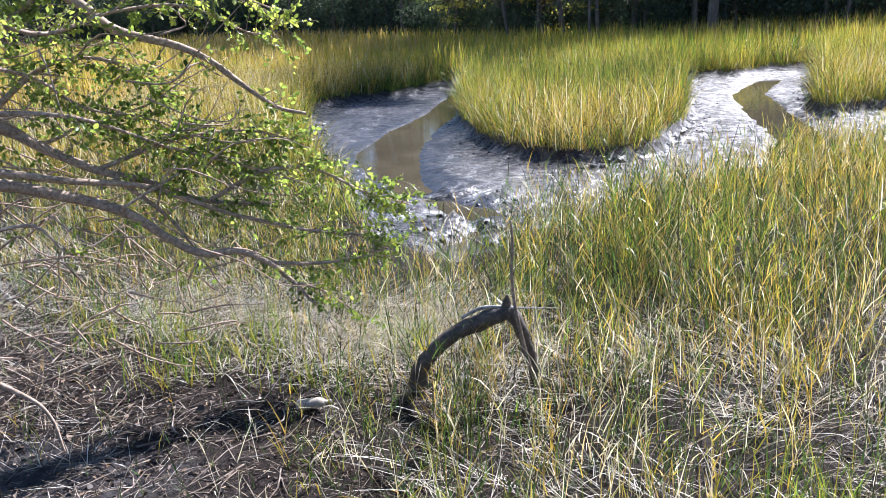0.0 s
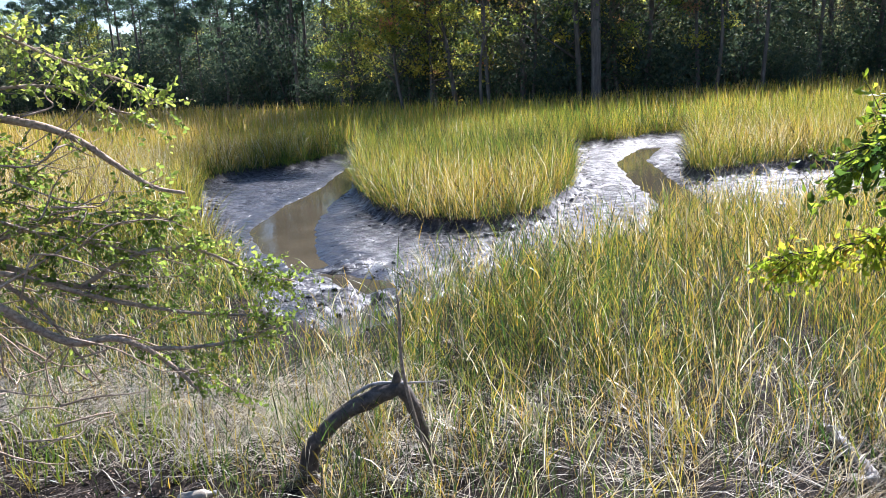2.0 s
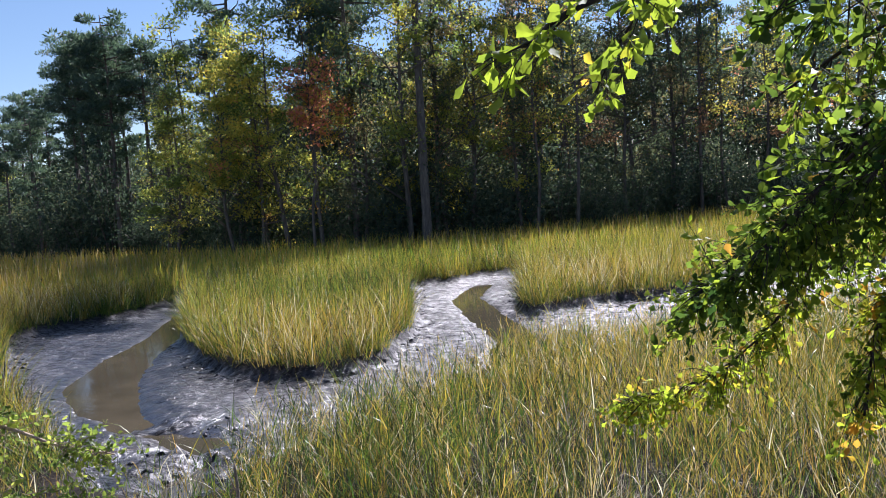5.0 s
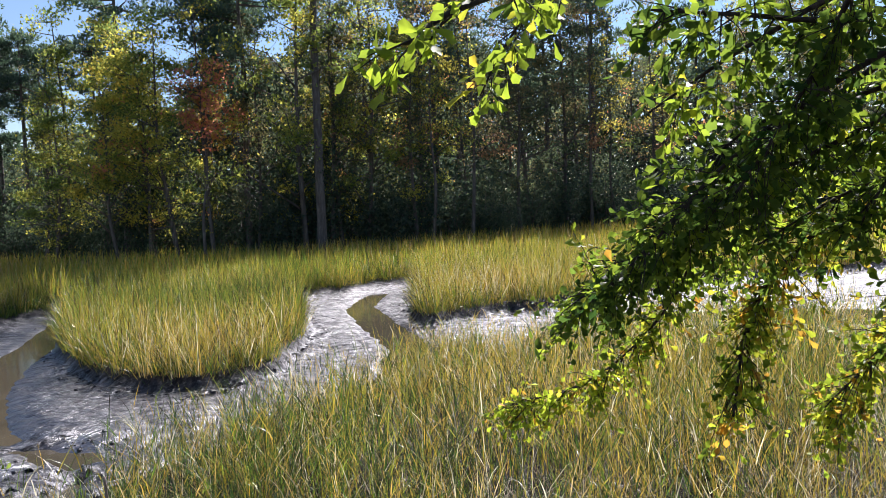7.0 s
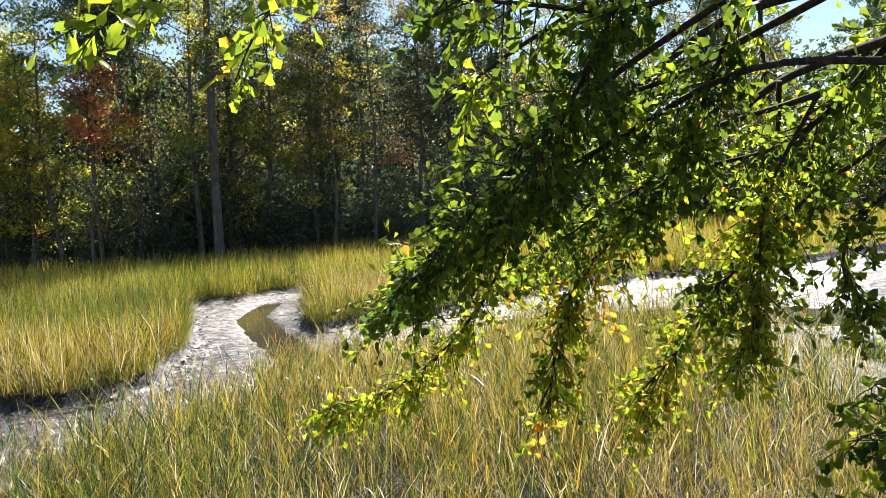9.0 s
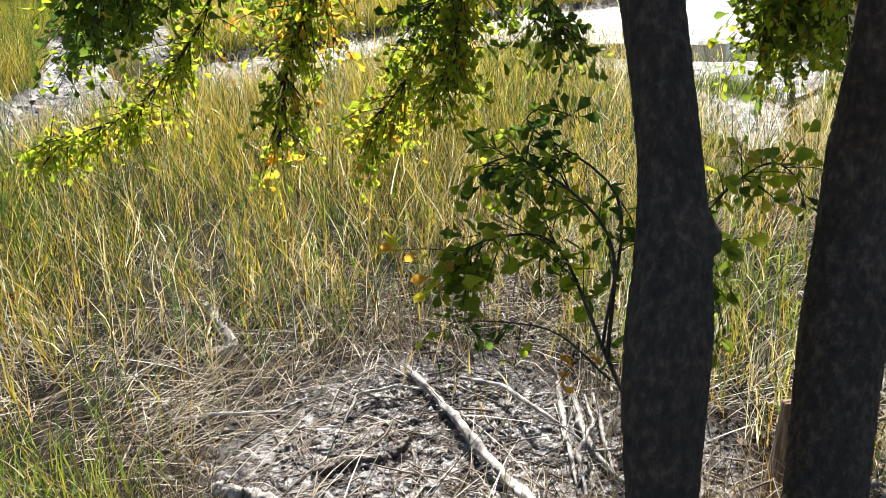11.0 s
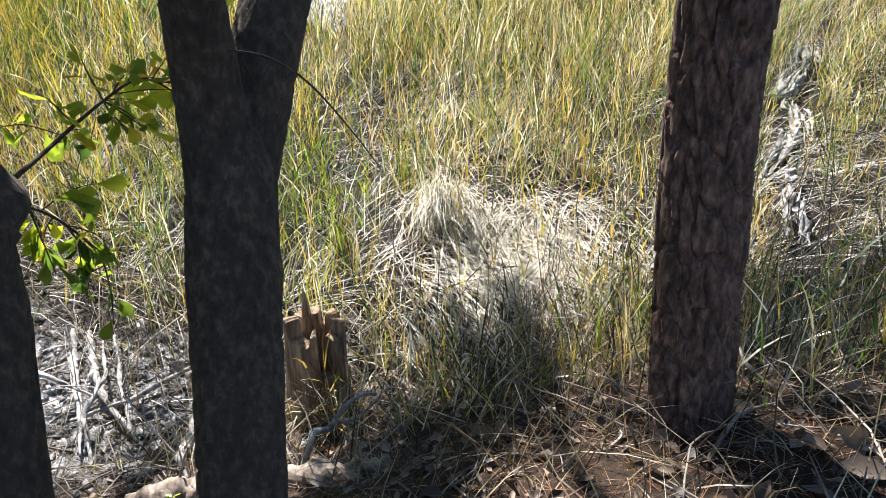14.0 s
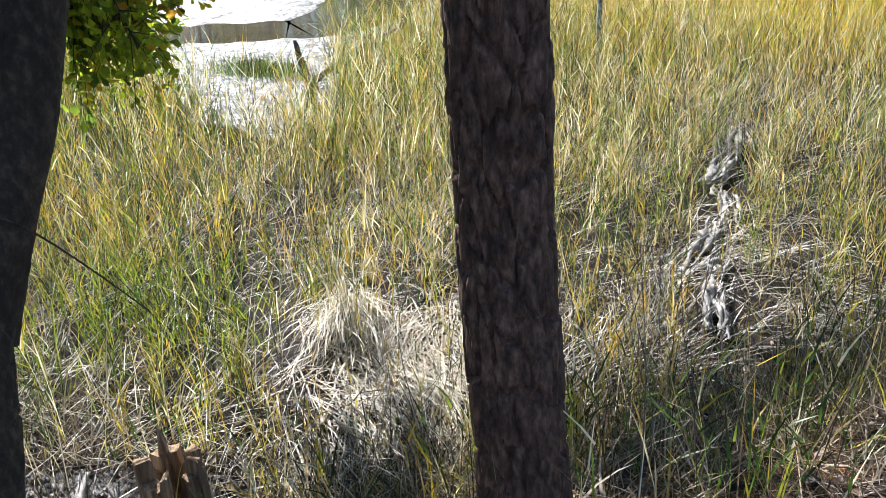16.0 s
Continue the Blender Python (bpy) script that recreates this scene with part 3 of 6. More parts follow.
r = 26 * (95 / 26) ** rng.uniform(0, 1, n) ** 0.9
a = np.radians(rng.uniform(-48, 105, n))
x, y = r * np.sin(a), r * np.cos(a)
keep = on_grass(x, y) & (y < wood_edge(x) + 1.5)
x, y, r = x[keep], y[keep], r[keep]
grass_field("far_marsh_grass", x, y, "tall golden-green cordgrass reaching to the woods", tall=1.05, width=0.0011 * r, tone=np.clip(marsh_tone(x, y) + 0.05, 0, 0.8), segs=2, bend=0.35)

# middle marsh with the two grassy points
x, y = tufted(-9, 26, 12.6, 28, 300, 15, 0.07)
keep = on_grass(x, y) & in_reach(x, y)
x, y = x[keep], y[keep]
island = np.exp(-((x - 2.2) / 2.2) ** 2 - ((y - 14.5) / 2.0) ** 2) + np.exp(-((x - 10.0) / 3) ** 2 - ((y - 18.5) / 1.6) ** 2)
# About a fifth of these blades take the near-black painted-shade tone.
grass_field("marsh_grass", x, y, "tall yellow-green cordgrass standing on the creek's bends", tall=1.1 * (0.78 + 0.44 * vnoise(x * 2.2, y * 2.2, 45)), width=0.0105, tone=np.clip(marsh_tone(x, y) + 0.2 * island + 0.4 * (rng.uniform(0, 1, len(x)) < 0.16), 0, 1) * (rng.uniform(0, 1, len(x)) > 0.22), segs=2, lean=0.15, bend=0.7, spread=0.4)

# grass drooping over the mud along the banks
x, y = tufted(-6, 16, 9, 28, 330, 8, 0.1)
keep = on_grass(x, y, 0.3) & in_reach(x, y) & (line_distance(x, y, CREEK) < 0.55)
x, y = x[keep], y[keep]
# Tone lowered, most on the far left, to colour in the bank's unlit face.
grass_field("bank_grass", x, y, "cordgrass fringe drooping over the creek bank, dulled as its unlit face", tall=0.8, width=0.009, tone=np.clip(rng.normal(0.45, 0.2, len(x)), 0, 0.9) * (rng.uniform(0, 1, len(x)) > 0.35) * (1 - 0.6 * smooth(0.5, -1.0, x) * smooth(15, 19, y)), segs=3, lean=0.4, bend=1.0)

# near marsh
def near_tone(x, y):
    """Green shoots, golden ones and bleached straw, mixed in patches."""
    u = rng.uniform(0, 1, len(x)) + 0.5 * (fbm(x * 0.8, y * 0.8, 36) - 0.5)
    straw = 0.1 + 0.26 * smooth(6.2, 4, y) * (0.6 + 0.4 * smooth(4.8, 2.8, x)) + 0.2 * np.exp(-((x - 5.4) / 0.9) ** 2 - ((y - 1.5) / 0.9) ** 2)
    gold = 0.34 + 0.14 * smooth(5.5, 7.5, y) + 0.3 * smooth(2.5, 5, x) - 0.25 * smooth(5.5, 8, x) + 0.3 * np.exp(-((x - 2.3) / 0.8) ** 2 - ((y - 5.0) / 1.0) ** 2)
    t = np.where(u < straw, rng.normal(0.94, 0.07, len(x)), np.where(u < straw + gold, rng.normal(0.56, 0.12, len(x)) + 0.05 * smooth(5, 8, x) * smooth(7, 4, y), rng.normal(0.13, 0.11, len(x))))
    low = smooth(0.4, -0.2, y) * smooth(6.6, 5.6, x) * (rng.uniform(0, 1, len(x)) < 0.45)
    t = t * (1 - low) + low * rng.normal(0.13, 0.06, len(x))
    t = np.clip(t + 0.14 * smooth(5.5, 8, x) * smooth(5, 2, y) * (t < 0.7) * (1 - low), 0.03, 1)
    lush = np.exp(-((x - 5.6) / 0.9) ** 2 - ((y - 2.5) / 0.75) ** 2) > rng.uniform(0.1, 0.9, len(x))
    t = np.where(lush, np.clip(rng.normal(0.3, 0.07, len(x)), 0.05, 1), t)
    wet = 0.36 - 0.1 * smooth(3.5, 5.0, x) + 0.15 * smooth(0.9, 0.4, y) * smooth(6.5, 5.5, x)                       # dead muddy shoots, made near-black to paint the shaded gaps between blades
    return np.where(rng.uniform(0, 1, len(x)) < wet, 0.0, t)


x, y = tufted(-7.5, 15, -6, 12.4, 620, 15, 0.05)
flat = smooth(6.6, 5.0, y + 0.12 * x) * smooth(0.3, -1.0, x)            # trampled left-hand corner
lodge = np.exp(-((x - 5.8) / 0.9) ** 2 - ((y - 1.0) / 0.6) ** 2)
muddy = np.maximum(smooth(1.35, 0.75, np.hypot((x - 3.5) / 1.05, (y - 2.7) / 0.8)), smooth(1.3, 0.8, np.hypot((x - 4.15) / 0.5, (y - 1.8) / 0.55)))
thin = np.clip(0.25 + 1.5 * (fbm(x * 0.7, y * 0.7, 44) - 0.25), 0.1, 1) * (1 - 0.9 * flat) * (1 - 0.96 * muddy) * (1 - 0.85 * lodge)
open_mud = smooth(0.7, 0.3, x) * smooth(6.6, 7.2, y) * smooth(-1.6, -1.0, x)
thin *= 1 - 0.97 * open_mud
lodged = np.exp(-((x - 2.75) / 0.95) ** 2 - ((y - 3.5) / 0.85) ** 2)
thin *= 1 - 0.8 * lodged
thin *= 0.6 + 0.4 * smooth(0.5, 3.5, y + 0.55 * x - 1.2)
thin = np.maximum(thin, (0.22 + 0.6 * smooth(5.3, 6.2, x)) * smooth(4.25, 4.5, x) * smooth(-0.1, 0.2, bank_depth(x, y)))
thin *= 1 - 0.9 * smooth(0.22, 0.1, line_distance(x, y, [(6.0, -0.5), (7.6, -0.16), (9.9, 0.05)]))        # cleared beside the sunken log
keep = on_grass(x, y) & in_reach(x, y) & (bank_depth(x, y) < np.where(x > 4.25, 2.3, -0.05)) & (rng.uniform(0, 1, len(x)) < thin)
x, y = x[keep], y[keep]
tall = 0.42 + 0.5 * smooth(3.5, 8.5, y + 0.35 * x + 0.35 * np.clip(x - 5, 0, 6))
tall -= 0.3 * smooth(0.7, 0.3, x) * smooth(6.4, 7.2, y) * smooth(-1.8, -1.0, x)
tall -= 0.3 * smooth(3.2, 1.0, x) * smooth(6.6, 8.0, y) + 0.25 * smooth(-1, -2.5, x) + 0.28 * smooth(7.2, 9.6, y) * smooth(10.5, 8.5, x) * smooth(1.0, 3.2, x)
lodged = np.exp(-((x - 2.75) / 0.95) ** 2 - ((y - 3.5) / 0.85) ** 2)
tall = np.maximum(tall - 0.15 * lodged, 0.22)
near = near_tone(x, y)
shoot = rng.uniform(0, 1, len(x)) < 0.3
grown = tall * (0.8 + 0.4 * vnoise(x * 2.5, y * 2.5, 46))
bent = 1.0 - 0.6 * smooth(5.5, 7.5, x + 0.4 * y)
cordgrass("near_marsh_cordgrass", x[shoot], y[shoot], "green and golden cordgrass stems in the wet marsh", 1.1 * grown[shoot], near[shoot])
loose = ~shoot & (rng.uniform(0, 1, len(x)) < 0.62)
grass_field("near_marsh_grass", x[loose], y[loose], "loose green and straw-coloured blades in the wet marsh", tall=grown[loose], width=0.006,
            tone=near[loose], segs=3, lean=0.2, bend=bent[loose], spread=0.5)

# marsh stretching away beside the bank
x, y = tufted(13, 34, -14, 12.6, 110, 8, 0.08)
keep = on_grass(x, y) & (bank_depth(x, y) < -0.3)
x, y = x[keep], y[keep]
grass_field("side_marsh_grass", x, y, "golden cordgrass spreading away beside the bank", tall=0.95, width=0.016, tone=np.clip(marsh_tone(x, y) + 0.16, 0, 0.9), segs=2, bend=0.5)

# fallen straw
x, y = tufted(-6, 13, -4, 9.5, 560, 9, 0.09)
muddy = np.maximum(smooth(1.35, 0.75, np.hypot((x - 3.2) / 1.35, (y - 2.6) / 0.85)), smooth(1.3, 0.8, np.hypot((x - 4.15) / 0.5, (y - 1.8) / 0.55)))
muddy = np.maximum(muddy, 0.85 * smooth(1.3, 0.8, np.hypot((x - 2.15) / 0.7, (y - 2.75) / 0.75)))
corner = smooth(5.5, 4.8, y + 0.25 * x) * smooth(0.6, -0.2, x)
keep = on_grass(x, y) & in_reach(x, y) & (bank_depth(x, y) < np.where(x > 3.7, 2.1, 0.35)) & (rng.uniform(0, 1, len(x)) < (1 - 0.93 * muddy) * (1 - 0.88 * corner) * (1 - 0.9 * smooth(0.7, 0.3, x) * smooth(6.4, 7.0, y) * smooth(-1.6, -1.0, x)) * np.clip(0.3 + 1.6 * (fbm(x, y, 51) - 0.3), 0.1, 1) * (1 - 0.7 * smooth(5.5, 8, y + 0.4 * x)) * (1 - 0.8 * np.exp(-((x - 5.6) / 0.9) ** 2 - ((y - 2.5) / 0.75) ** 2)))
x, y = x[keep], y[keep]
n = len(x)
az = 6.28 * fbm(x * 0.9, y * 0.9, 52) * 1.6 + rng.normal(0, 0.7, n)
shade = smooth(0.0, 0.35, bank_depth(x, y)) * (x > 3.3)        # short brown stuff on the bank itself
# Over a quarter of the straws drop to the near-black painted-shade stop.
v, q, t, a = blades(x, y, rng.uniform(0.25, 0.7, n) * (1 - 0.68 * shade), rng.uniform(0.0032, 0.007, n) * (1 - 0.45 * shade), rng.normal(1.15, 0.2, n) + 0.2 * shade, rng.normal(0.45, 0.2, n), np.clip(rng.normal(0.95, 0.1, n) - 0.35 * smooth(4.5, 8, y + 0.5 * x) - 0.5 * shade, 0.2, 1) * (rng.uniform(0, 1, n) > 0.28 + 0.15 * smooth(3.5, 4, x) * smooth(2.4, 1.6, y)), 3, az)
thing("fallen_straw", mesh_from("fallen_straw", v, [q, t], MAT_STRAW, {"tone": a}), "pale dead cordgrass lying flattened over the mud", "dead grass", kind="stuff")

# combed mound of bleached straw
n = 2000
tuft = rng.uniform(0, 1, n) < 0.22
x, y = np.where(tuft, rng.normal(6.1, 0.09, n), rng.normal(5.95, 0.40, n)), np.where(tuft, rng.normal(1.55, 0.07, n), rng.normal(1.1, 0.26, n))
az = math.radians(215) + 0.9 * (fbm(x * 1.6, y * 1.6, 71) - 0.5) * 2.2 + rng.normal(0, 0.3, n)
lift = 0.04 * rng.uniform(0, 1, n)
v, q, t, a = blades(x, y, rng.uniform(0.25, 0.7, n), rng.uniform(0.004, 0.010, n), np.where(tuft, rng.normal(0.35, 0.2, n), rng.normal(1.28, 0.16, n)), np.where(tuft, rng.normal(1.7, 0.3, n), rng.normal(0.32, 0.16, n)), np.clip(rng.normal(0.92, 0.14, n), 0.3, 1), 4, az, lift)
thing("straw_mound", mesh_from("straw_mound", v, [q, t], MAT_STRAW, {"tone": a}), "bleached straw combed flat into a mound", "dead grass", kind="stuff")

# short broken straw washed over the trampled soil
n = 15000
x, y = rng.uniform(-4.2, 0.8, n), rng.uniform(2.9, 6.6, n)
keep = (rng.uniform(0, 1, n) < np.clip(0.15 + 1.9 * (fbm(x * 1.3, y * 1.3, 54) - 0.28), 0.05, 1)) & (bank_depth(x, y) < 1.2)
x, y = x[keep], y[keep]
n = len(x)
v, q, t, a = blades(x, y, rng.gamma(2.2, 0.06, n) + 0.04, rng.uniform(0.0025, 0.006, n), rng.normal(1.3, 0.16, n), rng.normal(0.25, 0.15, n), np.clip(rng.normal(0.62, 0.25, n), 0.15, 1) * (rng.uniform(0, 1, n) > 0.2), 2, 6.28 * fbm(x * 1.4, y * 1.4, 55) * 1.5 + rng.normal(0, 0.8, n), 0.02 * rng.uniform(0, 1, n))
thing("straw_wrack", mesh_from("straw_wrack", v, [q, t], MAT_STRAW, {"tone": a}), "short broken straw washed over dark trampled soil", "dead grass", kind="stuff")

# swathes of lodged grass, combed one way
n = 4300
c = np.where(rng.uniform(0, 1, n) < 0.9, rng.integers(0, 5, n), rng.integers(5, 10, n))
cx, cy = np.array([-0.55, -1.5, -2.5, -0.3, -0.8, 2.9, 2.4, 3.3, 2.7, 2.0])[c], np.array([5.75, 6.1, 6.3, 6.0, 5.45, 4.0, 3.6, 4.4, 3.2, 4.1])[c]
x, y = cx + rng.normal(0, 0.38, n), cy + rng.normal(0, 0.28, n)
az = math.radians(20) + 2.4 * (fbm(x * 0.9, y * 0.9, 56) - 0.5) * 2 + rng.normal(0, 0.3, n)
v, q, t, a = blades(x, y, rng.uniform(0.25, 0.65, n), rng.uniform(0.004, 0.008, n), rng.normal(1.0, 0.2, n), rng.normal(0.7, 0.25, n), np.clip(rng.normal(0.9, 0.18, n) - 0.32 * (x > 1), 0.1, 1), 3, az, 0.06 * rng.uniform(0, 1, n))
thing("lodged_straw", mesh_from("lodged_straw", v, [q, t], MAT_STRAW, {"tone": a}), "pale swathes of lodged grass combed over dark soil", "dead grass", kind="stuff")

# fresh green shoots in the trampled corner
n = 950
c = rng.integers(0, 18, n)
cx, cy = np.array([-2.3, -1.25, -1.6, -2.0, -0.9, -1.9, -2.8, -0.35, -1.45, 0.65, -3.0, 0.75, 0.6, -2.4, 1.88, 1.95, 1.82, 2.05])[c], np.array([5.9, 5.4, 5.2, 5.5, 4.9, 5.0, 5.6, 5.4, 5.75, 6.8, 6.3, 7.3, 6.3, 6.8, 3.0, 2.6, 3.35, 2.95])[c]
x, y = cx + rng.normal(0, 0.15, n), cy + rng.normal(0, 0.12, n)
grass_field("green_shoots", x, y, "fresh green shoots in sparse clumps on dark soil", tall=0.42, width=0.0075, tone=np.clip(rng.normal(0.27, 0.14, n), 0.05, 0.8), segs=3, lean=0.15, bend=0.6)

# dark hassock out on the mud
n = 900
x, y = rng.normal(12.4, 0.22, n), rng.normal(7.1, 0.5, n)
grass_field("hassock", x, y, "small dark hassock of grass out on the mud", tall=0.36, width=0.009, tone=np.clip(rng.normal(0.12, 0.1, n), 0, 0.5) * (rng.uniform(0, 1, n) > 0.3), segs=2, lean=0.2, bend=0.8)

# clods of mud broken from the banks
CLOD_V = np.array([(1, 0, 0), (0.3, 0.95, 0.1), (-0.8, 0.6, 0), (-0.8, -0.6, 0.1), (0.3, -0.95, 0), (0.1, 0.1, 0.7), (0, 0, -0.5)])
CLOD_F = np.array([(0, 1, 5), (1, 2, 5), (2, 3, 5), (3, 4, 5), (4, 0, 5), (1, 0, 6), (2, 1, 6), (3, 2, 6), (4, 3, 6), (0, 4, 6)])
x, y = tufted(-5.5, 16, 3.6, 24, 60, 14, 0.2)
mud = sample(gc, x, y)
cluster = rng.normal(0, 1, (3600, 2))
lobe = rng.uniform(0, 1, 3600) < 0.3
keep = (mud > 0.3) & (rng.uniform(0, 1, len(x)) < np.maximum(smooth(0.8, 0.1, line_distance(x, y, CREEK)), 0.8 * smooth(1.5, 0.6, np.hypot((x - 0.1) / 1.1, (y - 9.6) / 1.6))))
x, y = np.concatenate([x[keep], np.where(lobe, 4.15 + 0.3 * cluster[:, 0], 3.5 + 0.6 * cluster[:, 0])]), np.concatenate([y[keep], np.where(lobe, 1.9 + 0.3 * cluster[:, 1], 2.6 + 0.45 * cluster[:, 1])])
n = len(x)
v, f, t = scatter(CLOD_V, CLOD_F, np.stack([x, y, height(x, y) - 0.004], 1), axes_of(np.stack([rng.normal(0, 1, n), rng.normal(0, 1, n), 0.15 * rng.normal(0, 1, n)], 1), rng.normal(0, 0.25, n)),
                  np.minimum(0.024 * rng.gamma(2.0, 0.5, n), 0.05) * np.where((y < 4) & (x < 6), 0.62, 1.0), np.ones(n), 0.2)
ashy = np.repeat(((y < 4) & (x < 6)) * rng.uniform(0.3, 1, n), len(CLOD_V))
thing("mud_clods", mesh_from("mud_clods", v, [f], MAT_GROUND, {"mud": t, "bank": 0 * t, "drying": ashy, "along": 0 * t, "across": t}), "dark wet clods of mud broken from the creek banks", "mud", kind="stuff")

# ---- woods ----
rng = np.random.default_rng(19)


def needle_tuft():
    v, f = [], []
    r = random.Random(3)
    for k in range(9):
        d = Vector((r.gauss(0, 0.75), 0.2 + r.random() * 0.8, r.gauss(0.1, 0.6))).normalized()
        s = d.cross(Vector((r.random() - 0.5, r.random() - 0.5, r.random() - 0.5))).normalized() * 0.1
        b = len(v)
        v += [tuple(s), tuple(-s), tuple(d)]
        f.append((b, b + 1, b + 2))
    return np.array(v), np.array(f)


SPIKE_V = np.array([(-0.26, 0, 0), (0.26, 0.1, 0.05), (0, 1.0, 0)])
SPIKE_F = np.array([(0, 1, 2)])


def far_pine(seed, tall, crown_from, girth, reach):
    """Tall pine: bare shaft, stubs, uneven tiers of limbs with tufts of needles."""
    r = np.random.default_rng(seed)
    tree = holder("pine_tree", (0, 0, 0), "tall loblolly pine with a bare shaft and tufted dark crown", "tree", "pines of the far wood")
    wood = Pile()
    bow = r.normal(0, 0.25, (5, 2)).cumsum(0) * 0.5
    shaft = [(bow[k, 0] - bow[0, 0], bow[k, 1] - bow[0, 1], tall * k / 4 - 0.3 * (k == 0)) for k in range(5)]
    path = wood.tube(shaft, [girth, girth * 0.85, girth * 0.7, girth * 0.45, 0.03], 9, 0.12, seed, 5)
    pos, dirs = [], []
    limbs = int(24 + tall * 0.9)
    for k in range(limbs):
        s = crown_from + (1 - crown_from) * (k / limbs) ** 0.85
        c = np.array([np.interp(s * tall, path[:, 2], path[:, a]) for a in range(2)] + [s * tall])
        az = r.uniform(0, 6.283)
        dead = s < crown_from + 0.08 or r.random() < 0.08
        out = reach * (0.35 + 0.65 * math.sin(math.pi * min(1, 0.18 + 0.85 * (1 - s) / (1 - crown_from)))) * r.uniform(0.45, 1.1) * (0.5 if dead else 1)
        end = c + np.array([math.cos(az) * out, math.sin(az) * out, out * r.uniform(-0.1, 0.5)])
        bend = (c + end) / 2 + np.array([0, 0, -0.08 * out]) + r.normal(0, 0.1, 3)
        p = wood.tube([c, bend, end], [0.018 + 0.018 * out, 0.02 + 0.006 * out, 0.012], 3, 0, 0, 1)
        if dead:
            continue
        for q in range(2 + int(out * 0.9)):
            puff = c + (end - c) * r.uniform(0.4, 1.05) + r.normal(0, 0.12 * out, 3) * (1, 1, 0.3)
            m = 48
            d = r.normal(0, 1, (m, 3))
            d /= np.linalg.norm(d, axis=1)[:, None]
            pos.append(puff + d * (0.55, 0.55, 0.3) * r.uniform(0.8, 1.35) * r.uniform(0.4, 1.0, (m, 1)))
            dirs.append(d + (0, 0, 0.7) + r.normal(0, 0.35, (m, 3)))
    part("trunk", wood.mesh("pine shaft", MAT_TRUNK), tree)
    tones = np.repeat(r.normal(0.35, 0.16, len(pos)), 48)
    pos, dirs = np.vstack(pos), np.vstack(dirs)
    v, f, t = scatter(SPIKE_V, SPIKE_F, pos, axes_of(dirs, r.uniform(0, 6.28, len(pos))), r.uniform(0.2, 0.36, len(pos)), np.clip(tones + r.normal(0, 0.1, len(pos)), 0, 0.9))
    part("crown", mesh_from("pine crown", v, [f], MAT_NEEDLE, {"tone": t}, False), tree)
    return tree


LEAF_V = np.array([(0, 0, 0), (0.34, 0.38, 0.05), (0.22, 0.85, 0), (0, 1.1, -0.08), (-0.24, 0.8, 0), (-0.33, 0.4, 0.05)])
LEAF_F = np.array([(0, 1, 2, 3), (0, 3, 4, 5)])
FAR_V = np.array([(0.1, -0.4, 0), (0.42, 0.35, 0.06), (-0.4, 0.5, -0.05)])
FAR_F = np.array([(0, 1, 2)])


def broad_tree(seed, tall, girth, reach, tone, spread, leaf, mat=None, label="slender hardwood with thinning autumn leaves", low=0.3, leaves=2600):
    r = np.random.default_rng(seed)
    tree = holder("hardwood_tree", (0, 0, 0), label, "tree", "hardwoods of the far wood")
    wood = Pile()
    bow = r.normal(0, 0.3, (5, 2)).cumsum(0) * 0.6
    path = wood.tube([(bow[k, 0] - bow[0, 0], bow[k, 1] - bow[0, 1], tall * 0.95 * k / 4 - 0.3 * (k == 0)) for k in range(5)],
                     [girth, girth * 0.75, girth * 0.55, girth * 0.35, 0.02], 8, 0.12, seed, 4)
    tips = []
    for k in range(34):
        s = low + (0.97 - low) * k / 34
        c = np.array([np.interp(s * tall, path[:, 2], path[:, a]) for a in range(2)] + [s * tall])
        az = r.uniform(0, 6.283)
        out = reach * (1.15 - 0.6 * s) * r.uniform(0.4, 1.15)
        end = c + np.array([math.cos(az) * out, math.sin(az) * out, out * r.uniform(0.1, 0.75)])
        mid = (c + end) / 2 + r.normal(0, 0.12 * out, 3)
        p = wood.tube([c, mid, end], [0.014 + 0.014 * out, 0.012 + 0.006 * out, 0.006], 3, 0, 0, 2)
        tips += [p[-1], p[-2], p[len(p) // 2]]
        for q in range(2):
            e2 = mid + r.normal(0, 0.3 * out, 3)
            wood.tube([mid, (mid + e2) / 2 + r.normal(0, 0.06, 3), e2], [0.012, 0.006], 3, 0, 0, 1)
            tips.append(e2)
    part("trunk", wood.mesh("hardwood limbs", MAT_TRUNK), tree)
    tips = np.array(tips)
    heft = r.gamma(0.45, 1, len(tips))
    pick = r.choice(len(tips), leaves, p=heft / heft.sum())
    clump = np.clip(tone + r.normal(0, spread, len(tips)), 0, 1)
    pos = tips[pick] + r.normal(0, 0.2 + 0.045 * reach, (leaves, 3)) * (1, 1, 0.55)
    v, f, t = scatter(FAR_V, FAR_F, pos, axes_of(r.normal(0, 1, (leaves, 3)) + (0, 0, -0.6), r.uniform(0, 6.28, leaves)), leaf * r.uniform(0.6, 1.5, leaves),
                      np.clip(clump[pick] + r.normal(0, 0.07, leaves), 0, 1))
    part("crown", mesh_from("hardwood crown", v, [f], mat or MAT_BROAD, {"tone": t}, False), tree)
    return tree


